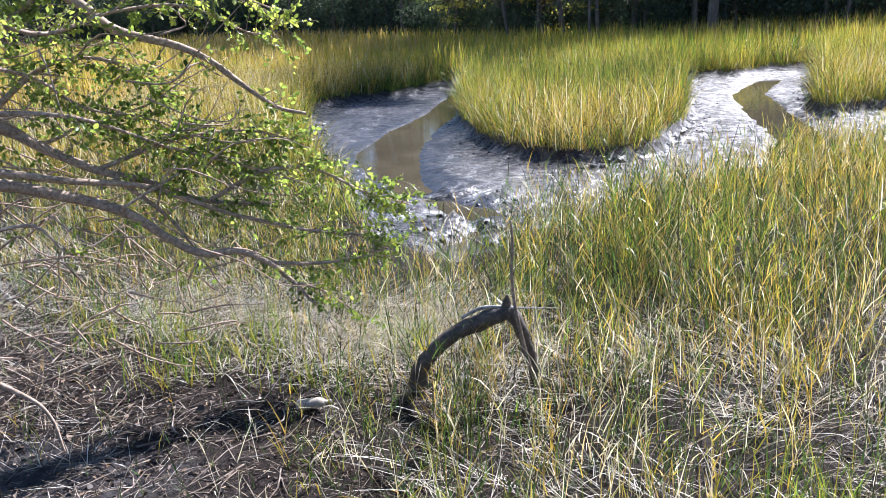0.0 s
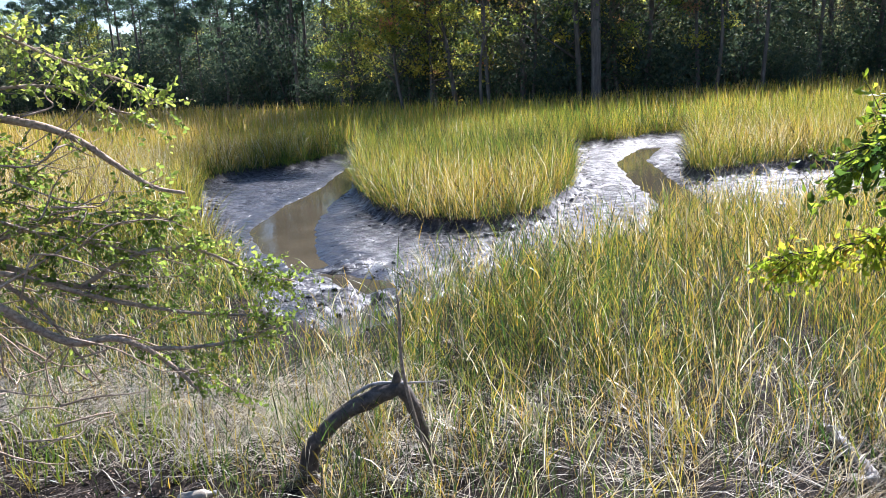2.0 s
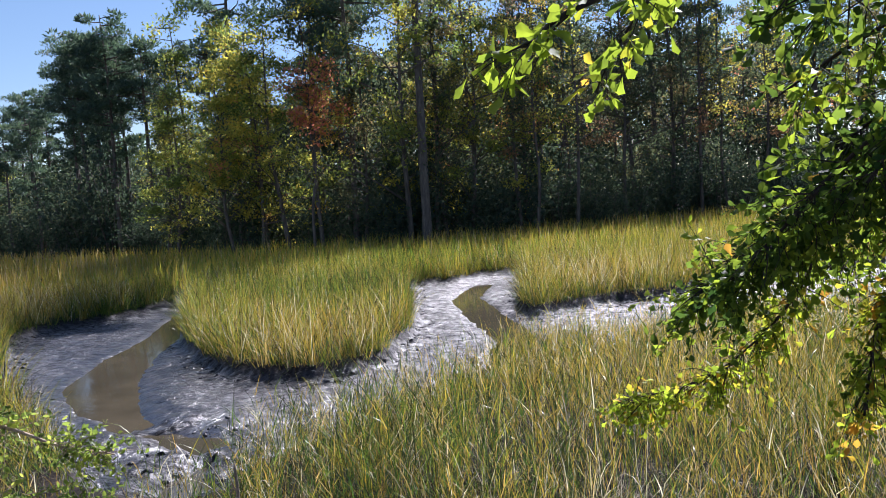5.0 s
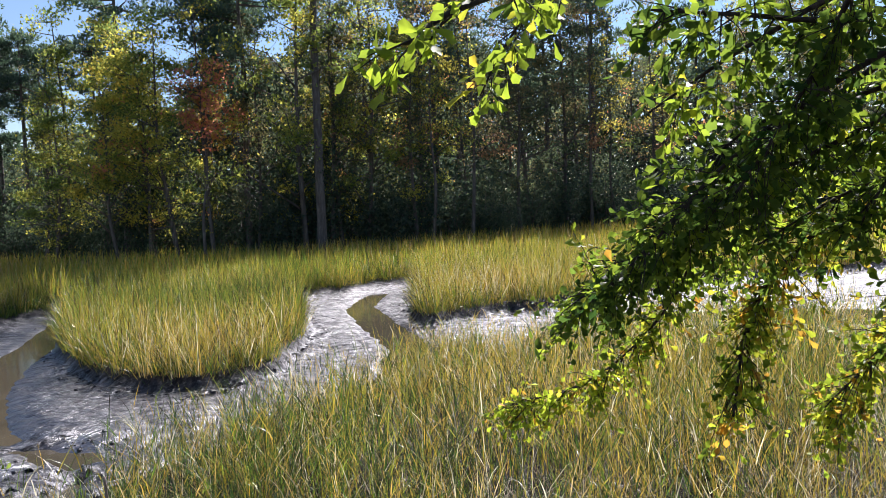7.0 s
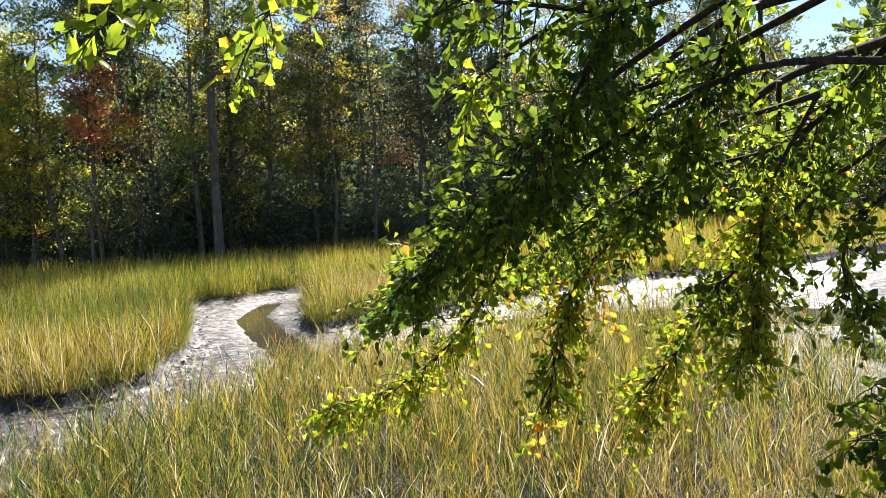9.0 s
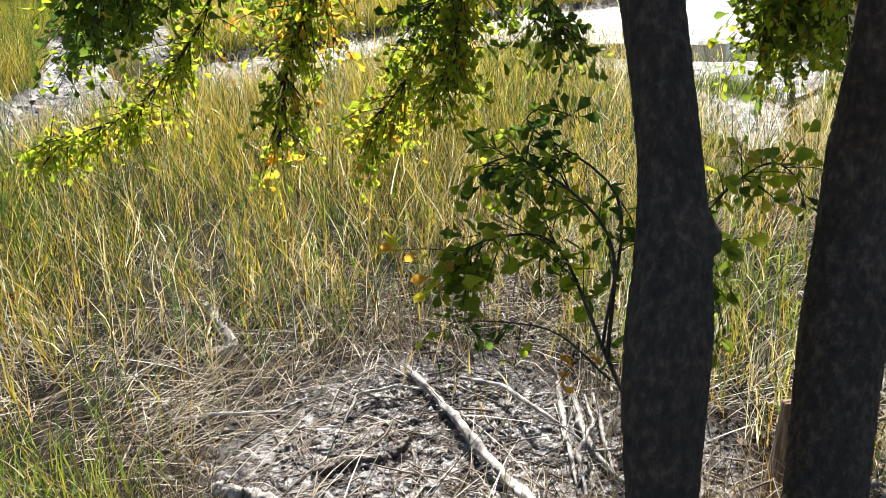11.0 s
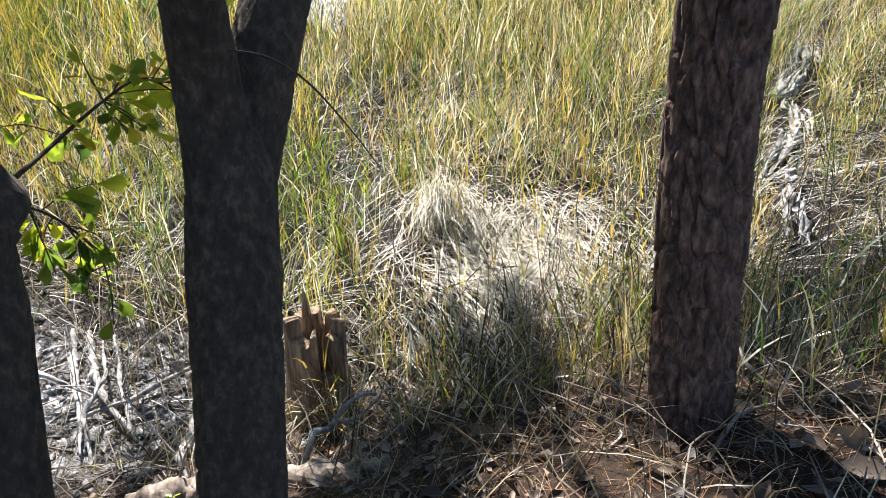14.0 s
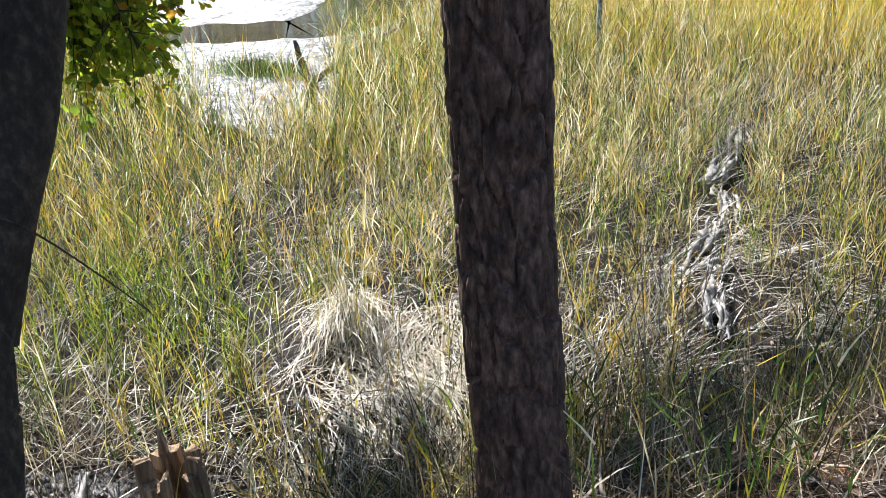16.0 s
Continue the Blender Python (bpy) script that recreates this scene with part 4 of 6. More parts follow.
def undergrowth(seed, tall, reach):
    r = np.random.default_rng(seed)
    bush = holder("understorey_bush", (0, 0, 0), "dark evergreen bush at the foot of the wood", "shrub", "bushes of the far wood")
    wood = Pile()
    tips = []
    for k in range(11):
        az, out = r.uniform(0, 6.28), reach * r.uniform(0.2, 0.9)
        end = np.array([math.cos(az) * out, math.sin(az) * out, tall * r.uniform(0.45, 1)])
        p = wood.tube([(0.1 * math.cos(az), 0.1 * math.sin(az), -0.15), end * (0.35, 0.35, 0.55), end], [0.035, 0.02, 0.006], 3, 0, 0, 2)
        tips += [p[q] for q in range(1, len(p))]
    part("stem", wood.mesh("bush stems", MAT_TRUNK), bush)
    tips = np.array(tips)
    n = 2200
    pos = tips[r.integers(0, len(tips), n)] + r.normal(0, 0.3, (n, 3))
    pos[:, 2] = np.abs(pos[:, 2])
    v, f, t = scatter(FAR_V, FAR_F, pos, axes_of(r.normal(0, 1, (n, 3)), r.uniform(0, 6.28, n)), 0.12 * r.uniform(0.6, 1.5, n), np.clip(r.normal(0.35, 0.22, n), 0, 1))
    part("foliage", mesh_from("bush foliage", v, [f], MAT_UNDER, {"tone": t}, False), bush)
    return bush


def stand(ob, x, y, turn=None, size=1.0, first=False):
    """Puts a tree at x, y: the model itself, or a copy."""
    turn = rng.uniform(0, 360) if turn is None else turn
    m = pose(x, y, float(height(np.array([x]), np.array([y]))[0]) - 0.05, 0, 0, turn)
    if first:
        ob.matrix_basis = m
        return ob
    c = copy_thing(ob, m)
    c.scale = (size, size, size * rng.uniform(0.93, 1.07))
    return c


pines = [far_pine(11, 21, 0.48, 0.24, 3.6), far_pine(12, 19, 0.40, 0.2, 3.2), far_pine(13, 23, 0.56, 0.27, 3.8), far_pine(14, 17, 0.32, 0.17, 2.9)]
yellows = broad_tree(21, 11, 0.12, 3.4, 0.54, 0.12, 0.15, label="small hardwood with yellowing leaves at the marsh edge", low=0.15, leaves=5500)
reds = broad_tree(22, 10.5, 0.10, 2.6, 0.98, 0.03, 0.17, label="small maple with dull red leaves", low=0.6, leaves=2200)
greens = broad_tree(23, 15, 0.16, 3.6, 0.4, 0.13, 0.16, low=0.12, leaves=5200)
mixed = broad_tree(24, 16, 0.15, 3.4, 0.52, 0.18, 0.15, low=0.15, leaves=4200)
bare = broad_tree(25, 15, 0.11, 2.2, 0.6, 0.2, 0.13, low=0.35, leaves=2200, label="thin hardwood almost bare of leaves")
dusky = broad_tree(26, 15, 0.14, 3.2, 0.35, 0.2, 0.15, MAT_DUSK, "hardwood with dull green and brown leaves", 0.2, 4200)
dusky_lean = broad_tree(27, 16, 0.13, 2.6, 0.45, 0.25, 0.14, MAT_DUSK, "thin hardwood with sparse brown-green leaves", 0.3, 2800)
bushes = [undergrowth(31, 3.2, 2.0), undergrowth(32, 2.4, 1.8), undergrowth(33, 4.2, 2.0)]

# trees that stand out at the edge of the wood
stand(pines[2], 11.75, 42.0, 20, first=True)
stand(pines[0], 2.6, 56.0, 80, first=True)
stand(pines[1], 7.4, 49.5, 140, first=True)
stand(pines[3], -5.6, 60, 200, first=True)
stand(yellows, 1.9, 48.6, 30, first=True)
stand(reds, 6.0, 44.5, 60, first=True)
stand(greens, 15.5, 45.0, 10, first=True)
stand(mixed, 19.0, 45.5, 100, first=True)
stand(bare, 18.4, 42.5, 45, first=True)
stand(dusky, 13.8, 44.8, 70, first=True)
stand(dusky_lean, 21.5, 43.6, 15, first=True)
for k, b in enumerate(bushes):
    stand(b, -3.0 + 6.5 * k, float(wood_edge(-3.0 + 6.5 * k)) + 0.6, first=True)
stand(mixed, 3.4, 47.8, 200, 0.85)
stand(greens, 4.9, 47.0, 250, 0.95)
stand(yellows, 3.0, 51.5, 20, 1.25)
stand(greens, -1.0, 55.0, 140, 1.05)
stand(mixed, 6.6, 45.4, 310, 0.9)
stand(greens, -1.6, 53.5, 110, 0.75)
stand(dusky, 9.0, 45.5, 300, 0.85)
stand(yellows, 13.6, 46.5, 60, 0.8)
for x, y, s in ((-7.8, 65, 15.6), (-9.0, 69, 14.6), (-6.6, 64, 16.2), (-5.0, 62, 15.8), (-3.2, 60, 15.0), (-7.4, 69, 16.8), (8.6, 46, 19.5), (1.4, 55, 13.6)):
    k = int(rng.integers(0, 3))
    stand(pines[k], x, y, None, s / (21, 19, 23)[k])

# the wood behind, in loose ranks
TALL = {pines[0].name: 21, pines[1].name: 19, pines[2].name: 23, pines[3].name: 17, greens.name: 15, mixed.name: 16, bare.name: 15, yellows.name: 13, dusky.name: 15, dusky_lean.name: 16}


def roof(x):
    """Height of the wood's canopy."""
    return float(np.interp(x, [-60, -24, -16, -13, -11, -8.5, -6, -3, 0, 3, 6, 20, 80], [14.5, 14.8, 14.8, 14.6, 15.2, 16.2, 16.8, 15.6, 14.2, 15, 20, 22, 22]))


for rank, (back, step) in enumerate(((1.0, 3.3), (5.5, 3.8), (12.0, 9.0))):
    x = -58.0
    while x < 78:
        px = x + rng.uniform(-1.1, 1.1)
        py = float(wood_edge(px)) + back + rng.uniform(-1.0, 2.0)
        pool = ([greens, mixed, greens, dusky, mixed, dusky] if rank < 1 else [pines[0], pines[2]]) if px < 12 else ([dusky, bare, dusky_lean, greens, dusky, dusky_lean] if rank < 1 else [dusky, dusky_lean, pines[1], dusky, dusky_lean, pines[0]])
        if px < -2.5:
            pool = pines + pines + [greens]
        ob = pool[int(rng.integers(0, len(pool)))]
        leafy = ob in (greens, mixed, bare, yellows, dusky, dusky_lean)
        stand(ob, px, py, None, roof(px) * rng.uniform(0.78, 1.0) * (0.85 if leafy else 1) / TALL[ob.name])
        x += step * (0.8 if x < -5 else 1.4 if x < 9 and rank else 0.8) * rng.uniform(0.8, 1.3)
for back, step, big in ((0.2, 1.7, 1.25), (3.2, 2.8, 1.7), (8.0, 5.0, 2.0)):
    x = -48.0
    while x < 78:
        px = x + rng.uniform(-0.8, 0.8)
        stand(bushes[int(rng.integers(0, 3))], px, float(wood_edge(px)) + back + rng.uniform(-0.4, 1.8), None, min(2.1, big * rng.uniform(0.75, 1.4) * (1.35 if px < -3 else 1.0)))
        x += step * (1.0 + max(0, -x - 10) * 0.015) * rng.uniform(0.8, 1.3)

# depths of the wood
# Loose leaves without trees, filling the gaps with a hazy shade colour.
n = 125000
x = np.where(rng.uniform(0, 1, n) < 0.75, rng.uniform(-75, 95, n), rng.uniform(2, 55, n))
back = rng.uniform(17, 36, n)
y = wood_edge(x) + back
top = np.interp(x, [-75, -16, -4, 5, 14, 30, 95], [8.0, 8.0, 7.5, 9, 13.5, 14, 13]) * (0.75 + 0.5 * fbm(x * 0.22, back * 0.1, 81))
z = height(x, y) + top * rng.uniform(0, 1, n) ** 0.85
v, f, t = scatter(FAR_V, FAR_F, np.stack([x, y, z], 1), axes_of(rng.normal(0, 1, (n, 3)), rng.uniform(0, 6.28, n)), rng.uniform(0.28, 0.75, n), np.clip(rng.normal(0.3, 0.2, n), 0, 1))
thing("far_woods", mesh_from("far_woods", v, [f], MAT_DEEP, {"tone": t}, False), "dense foliage deep in the wood, coloured for its hazy gloom", "woods", kind="stuff")

# ---- near trees ----
def bark_trunk(path, radii, around, along, plates, relief, seed, stretch=3.0, flare=0.0, warp=0.35):
    """Trunk with raised bark: plates wide cells around, parted by furrows of the given depth."""
    c = curve_points(path, 8)
    length = np.concatenate([[0], np.cumsum(np.linalg.norm(np.diff(c, axis=0), axis=1))])
    s = np.linspace(0, length[-1], along)
    c = np.stack([np.interp(s, length, c[:, k]) for k in range(3)], 1)
    r = np.interp(s / length[-1], np.linspace(0, 1, len(radii)), radii)
    ang = np.arange(around) * 2 * math.pi / around
    A, S = np.meshgrid(ang, s)
    u = A / (2 * math.pi) * plates
    w = S / (2 * math.pi * float(np.mean(r)) / plates * stretch)
    u = u + warp * (fbm(np.cos(A) * 3 + 9, S * 9 + np.sin(A) * 3, seed, 2) - 0.5)
    w = w + warp * 0.6 * (fbm(np.cos(A) * 4 + 3, S * 7 + np.sin(A) * 4, seed + 5, 2) - 0.5)
    f1, f2 = np.full(u.shape, 9.0), np.full(u.shape, 9.0)
    ci, cj = np.floor(u), np.floor(w)
    tint = np.zeros(u.shape)
    for di in (-1, 0, 1):
        for dj in (-1, 0, 1):
            i, j = ci + di, cj + dj
            im = np.mod(i, plates)
            d = np.hypot(u - i - hash2(im, j, seed), w - j - hash2(im, j, seed + 1))
            near = d < f1
            tint = np.where(near, hash2(im, j, seed + 2), tint)
            f2 = np.where(near, f1, np.minimum(f2, d))
            f1 = np.where(near, d, f1)
    plate = smooth(0.03, 0.22, f2 - f1) * (0.75 + 0.35 * tint)
    fine = fbm(np.cos(A) * 6 + 20, S * 30 + np.sin(A) * 6, seed + 3) - 0.5
    R = r[:, None] * (1 + flare * np.exp(-S / 0.12) * (1 + 0.4 * np.sin(A * 4 + seed))) + relief * (plate - 0.7) + relief * 0.5 * fine
    tang = np.gradient(c, axis=0)
    tang /= np.linalg.norm(tang, axis=1)[:, None]
    side = np.cross(tang, (0.0, 1.0, 0.0))
    side /= np.linalg.norm(side, axis=1)[:, None]
    other = np.cross(tang, side)
    v = c[:, None] + (np.cos(A) * R)[..., None] * side[:, None] + (np.sin(A) * R)[..., None] * other[:, None]
    k, q = np.meshgrid(np.arange(along - 1), np.arange(around), indexing="ij")
    k, q = k.ravel(), q.ravel()
    q2 = (q + 1) % around
    return v.reshape(-1, 3), np.stack([k * around + q, (k + 1) * around + q, (k + 1) * around + q2, k * around + q2], 1)


OAK_V = np.array([(0, 0, 0), (0.05, 0.3, 0.02), (0.2, 0.58, 0.04), (0.27, 0.82, 0.02), (0.14, 0.9, 0.0), (0.0, 1.02, -0.04),
                  (-0.14, 0.9, 0.0), (-0.27, 0.8, 0.02), (-0.19, 0.56, 0.04), (-0.05, 0.3, 0.02), (0, 0.6, -0.03)])
OAK_F = np.array([(0, 1, 10), (1, 2, 10), (2, 3, 10), (3, 4, 10), (4, 5, 10), (5, 6, 10), (6, 7, 10), (7, 8, 10), (8, 9, 10), (9, 0, 10)])


class Spray:
    """Twigs with leaves along a limb."""

    def __init__(self, seed):
        self.r = np.random.default_rng(seed)
        self.wood, self.pos, self.aim, self.size, self.tone = Pile(), [], [], [], []

    def limb(self, points, thick, twigs, reach, leaf, tone=0.45, spread=0.2, start=0.25, per=11, hang=0.5):
        r = self.r
        path = self.wood.tube(points, [thick, thick * 0.6, thick * 0.25], 6, 0.1, 1, 6)
        n = len(path)
        for k in range(twigs):
            u = start + (1 - start) * r.random() ** 0.8
            q = min(int(u * (n - 1)), n - 2)
            p = path[q]
            along = path[q + 1] - path[q]
            along /= np.linalg.norm(along) + 1e-9
            d = along * 0.6 + r.normal(0, 0.65, 3) + (0, 0, -hang)
            d /= np.linalg.norm(d)
            size = reach * r.uniform(0.5, 1.2)
            mid = p + d * size * 0.55 + r.normal(0, 0.05 * size, 3)
            end = mid + (d + (0, 0, -0.45 * hang)) * size * 0.45
            tw = self.wood.tube([p, mid, end], [thick * 0.13 + 0.0012, 0.0018, 0.001], 4, 0, 0, 4)
            hue = tone + r.normal(0, spread)
            for m in range(per):
                b = tw[int(len(tw) * (0.25 + 0.74 * m / per))]
                self.pos.append(b + r.normal(0, 0.006, 3))
                self.aim.append(d * 0.5 + r.normal(0, 0.75, 3) + (0, 0, -0.25))
                self.size.append(leaf * r.uniform(0.5, 1.12))
                self.tone.append(hue + r.normal(0, 0.1) + (0.35 if r.random() < 0.012 else 0))
        return path

    def parts(self, tree, limb_name, leaf_name, wood_mat, leaf_mat, tv=OAK_V, tf=OAK_F):
        n = len(self.pos)
        part(limb_name, self.wood.mesh(limb_name, wood_mat), tree)
        v, f, t = scatter(tv, tf, np.array(self.pos), axes_of(np.array(self.aim), self.r.uniform(0, 6.28, n)), np.array(self.size), np.clip(self.tone, 0, 1), 0.02)
        part(leaf_name, mesh_from(leaf_name, v, [f], leaf_mat, {"tone": t}), tree)


# oak whose limbs hang over the marsh
oak = holder("oak_tree", (2.93, 0.70, 0.35), "dark-barked oak leaning over the marsh, hung with green leaves", "tree", "trees on the bank")
v, q = bark_trunk([(2.90, 0.65, 0.2), (2.945, 0.715, 0.5), (2.955, 0.744, 0.7), (2.985, 0.795, 0.9), (3.04, 0.85, 1.15), (3.125, 0.917, 1.4), (3.20, 1.0, 1.65), (3.257, 1.123, 2.0), (3.316, 1.23, 2.3), (3.388, 1.322, 2.6), (3.448, 1.436, 3.0), (3.5, 1.55, 4.2)],
                  [0.105, 0.098, 0.092, 0.086, 0.084, 0.096, 0.1, 0.085, 0.074, 0.072, 0.073, 0.072, 0.071, 0.07, 0.069, 0.068, 0.066, 0.064, 0.062, 0.06, 0.057, 0.054, 0.05], 84, 330, 26, 0.006, 5, 2.2, 0.3)
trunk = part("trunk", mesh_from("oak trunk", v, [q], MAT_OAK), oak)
knot = Pile()
knot.tube([(3.13, 0.91, 1.32), (3.182, 0.917, 1.43), (3.215, 0.925, 1.48), (3.22, 0.975, 1.61)], [0.04, 0.058, 0.056, 0.02], 14, 0.25, 4, 6)
part("knot", knot.mesh("oak knot", MAT_OAK), oak)

sp = Spray(101)
sp.limb([(3.48, 1.5, 3.9), (2.6, 2.0, 3.5), (2.26, 2.16, 3.12), (1.73, 2.21, 2.98), (1.40, 2.18, 2.86), (1.27, 2.16, 2.76)], 0.02, 11, 0.18, 0.078, 0.58, 0.09, 0.45, 8)
sp.limb([(2.1, 2.2, 3.05), (1.83, 2.37, 2.99), (1.72, 2.48, 2.84), (1.66, 2.54, 2.70)], 0.008, 10, 0.15, 0.08, 0.6, 0.09, 0.2, 8)
sp.limb([(3.48, 1.5, 3.9), (3.06, 2.17, 3.15), (2.90, 2.42, 2.98), (2.72, 2.63, 2.84), (2.53, 2.81, 2.68)], 0.018, 22, 0.25, 0.08, 0.56, 0.11, 0.3, 10)
# Low leaf tone on these two limbs paints them as a shaded mass.
sp.limb([(3.45, 1.45, 3.2), (3.23, 1.94, 3.05), (3.03, 2.28, 2.95), (2.68, 2.48, 2.99), (2.39, 2.60, 3.02)], 0.02, 42, 0.28, 0.084, 0.34, 0.11, 0.3, 10)
sp.limb([(3.44, 1.43, 3.0), (3.43, 2.07, 2.85), (3.26, 2.35, 2.72), (2.99, 2.67, 2.63), (2.83, 2.84, 2.48)], 0.018, 44, 0.28, 0.084, 0.34, 0.14, 0.35, 10)
sp.parts(oak, "upper_limb", "upper_foliage", MAT_OAK, MAT_LEAF)
sp = Spray(102)
# Leaf tones paint light: low on shaded inner limbs, high along the sunlit fringe.
sp.limb([(3.43, 1.41, 2.9), (3.52, 2.28, 2.95), (3.29, 2.80, 2.60), (3.02, 3.14, 2.25), (2.76, 3.33, 2.06), (2.54, 3.39, 1.87)], 0.022, 137, 0.30, 0.065, 0.44, 0.15, 0.3, 11)
sp.limb([(3.05, 3.10, 2.2), (2.90, 3.18, 1.85), (2.62, 3.38, 1.52), (2.25, 3.62, 1.38)], 0.009, 115, 0.2, 0.05, 0.74, 0.08, 0.25, 10)
sp.limb([(3.41, 1.37, 2.75), (3.79, 2.30, 2.70), (3.67, 2.67, 2.38), (3.42, 2.94, 2.06), (3.25, 3.05, 1.75), (3.12, 3.03, 1.33)], 0.02, 130, 0.27, 0.058, 0.73, 0.15, 0.3, 11)
sp.limb([(3.7, 2.2, 2.7), (3.80, 2.31, 2.45), (3.78, 2.48, 2.05), (3.63, 2.61, 1.70), (3.40, 2.78, 1.38)], 0.012, 145, 0.26, 0.055, 0.74, 0.11, 0.2, 11)
sp.limb([(3.5, 1.9, 2.6), (3.53, 2.15, 2.25), (3.47, 2.16, 1.85), (3.38, 2.21, 1.6)], 0.009, 85, 0.2, 0.052, 0.74, 0.09, 0.2, 10)
sp.limb([(3.39, 1.33, 2.6), (3.3, 2.0, 2.7), (3.1, 2.5, 2.5), (2.9, 2.9, 2.3), (2.7, 3.0, 2.1)], 0.016, 97, 0.28, 0.067, 0.38, 0.11, 0.3, 10)
sp.limb([(3.44, 1.43, 2.95), (3.60, 1.75, 2.7), (3.62, 2.13, 2.45), (3.39, 2.56, 2.35), (3.06, 2.85, 2.1)], 0.016, 77, 0.28, 0.062, 0.4, 0.16, 0.2, 11)
sp.limb([(3.40, 1.35, 2.7), (3.76, 1.72, 2.50), (3.69, 2.08, 2.25), (3.57, 2.29, 2.0), (3.43, 2.38, 1.88)], 0.014, 65, 0.25, 0.062, 0.38, 0.16, 0.2, 11)
sp.limb([(3.38, 1.3, 2.5), (3.59, 1.62, 2.33), (3.62, 1.87, 2.13), (3.67, 1.93, 1.93), (3.74, 1.84, 1.8)], 0.012, 45, 0.2, 0.058, 0.4, 0.18, 0.2, 10)
sp.limb([(3.45, 1.45, 3.2), (3.02, 2.27, 2.77), (2.78, 2.64, 2.48), (2.55, 2.82, 2.18), (2.42, 2.95, 2.0)], 0.016, 82, 0.27, 0.062, 0.33, 0.18, 0.3, 11)
sp.limb([(3.46, 1.47, 3.4), (2.83, 2.00, 3.05), (2.83, 2.23, 2.82), (2.75, 2.36, 2.58), (2.64, 2.48, 2.35)], 0.014, 65, 0.27, 0.062, 0.3, 0.16, 0.25, 11)
sp.limb([(3.45, 1.45, 3.3), (3.26, 1.96, 2.92), (3.28, 2.17, 2.68), (3.22, 2.27, 2.42), (3.12, 2.38, 2.22)], 0.014, 65, 0.27, 0.062, 0.33, 0.16, 0.25, 11)
sp.limb([(3.5, 1.9, 2.6), (3.6, 2.7, 2.5), (3.55, 3.2, 2.25), (3.4, 3.55, 1.9)], 0.012, 90, 0.26, 0.056, 0.52, 0.14, 0.3, 11)
sp.parts(oak, "hanging_limb", "hanging_foliage", MAT_OAK, MAT_LEAF)
sp = Spray(103)
sp.limb([(3.45, 1.45, 3.1), (4.1, 1.8, 3.1), (4.6, 1.95, 2.75), (4.89, 1.9, 2.45), (5.08, 1.9, 2.05), (5.0, 1.96, 1.65)], 0.02, 150, 0.3, 0.074, 0.6, 0.15, 0.3, 11)
sp.limb([(3.33, 1.25, 2.35), (4.0, 1.7, 2.45), (4.7, 2.0, 2.28), (5.26, 2.02, 2.15), (5.66, 1.85, 1.9)], 0.018, 125, 0.3, 0.074, 0.6, 0.15, 0.35, 11)
sp.limb([(3.47, 1.49, 3.6), (4.2, 2.6, 3.4), (5.2, 3.4, 2.9), (5.8, 3.7, 2.4)], 0.022, 80, 0.35, 0.078, 0.62, 0.14, 0.35, 11)
sp.limb([(3.49, 1.54, 4.1), (4.6, 1.8, 4.6), (6.0, 2.4, 4.6), (7.0, 3.0, 4.2)], 0.03, 55, 0.4, 0.083, 0.63, 0.14, 0.3, 11)
sp.limb([(3.42, 1.38, 2.8), (4.18, 1.82, 2.68), (4.61, 1.76, 2.45), (4.94, 1.78, 2.1), (5.06, 1.91, 1.72)], 0.016, 120, 0.28, 0.073, 0.55, 0.16, 0.25, 11)
sp.limb([(3.45, 1.45, 3.0), (4.96, 2.12, 2.55), (5.59, 2.08, 2.35), (5.69, 1.87, 2.06)], 0.016, 105, 0.3, 0.073, 0.55, 0.16, 0.3, 11)
sp.limb([(3.45, 1.45, 3.1), (4.4, 1.5, 2.7), (5.0, 1.7, 2.15), (5.24, 1.80, 1.55)], 0.014, 65, 0.26, 0.062, 0.70, 0.14, 0.4, 11)
sp.limb([(3.45, 1.45, 3.1), (4.5, 1.9, 2.8), (5.3, 2.1, 2.2), (5.55, 2.15, 1.50)], 0.014, 65, 0.26, 0.062, 0.70, 0.14, 0.4, 11)
sp.limb([(3.42, 1.38, 2.8), (4.2, 1.45, 2.5), (4.7, 1.5, 2.1), (4.92, 1.50, 1.66)], 0.012, 45, 0.24, 0.060, 0.66, 0.14, 0.45, 11)
# Extra limb out of view, added only to shade the foliage below it.
sp.limb([(3.49, 1.54, 4.1), (4.0, 2.8, 4.6), (4.3, 4.0, 4.7), (4.4, 5.2, 4.6)], 0.03, 110, 0.45, 0.09, 0.5, 0.14, 0.4, 11)
sp.limb([(3.40, 1.35, 2.75), (3.75, 1.75, 2.85), (4.05, 2.15, 2.7), (4.2, 2.45, 2.4), (4.15, 2.6, 2.05)], 0.016, 95, 0.28, 0.07, 0.45, 0.16, 0.25, 11)
sp.limb([(3.42, 1.38, 2.95), (3.85, 1.6, 3.1), (4.3, 1.9, 3.05), (4.7, 2.3, 2.8)], 0.016, 95, 0.3, 0.074, 0.45, 0.16, 0.25, 11)
sp.parts(oak, "outer_limb", "outer_foliage", MAT_OAK, MAT_LEAF)
# low leafy shoots springing from the trunk
sp = Spray(104)
sp.limb([(3.03, 0.88, 1.0), (3.10, 1.08, 1.12), (3.20, 1.37, 1.32), (3.08, 1.47, 1.36), (2.91, 1.54, 1.31)], 0.008, 34, 0.17, 0.072, 0.5, 0.25, 0.3, 7, 0.3)
sp.limb([(3.10, 1.08, 1.12), (3.22, 1.2, 1.4), (3.15, 1.45, 1.57), (3.03, 1.53, 1.56)], 0.006, 28, 0.16, 0.07, 0.5, 0.25, 0.25, 6, 0.3)
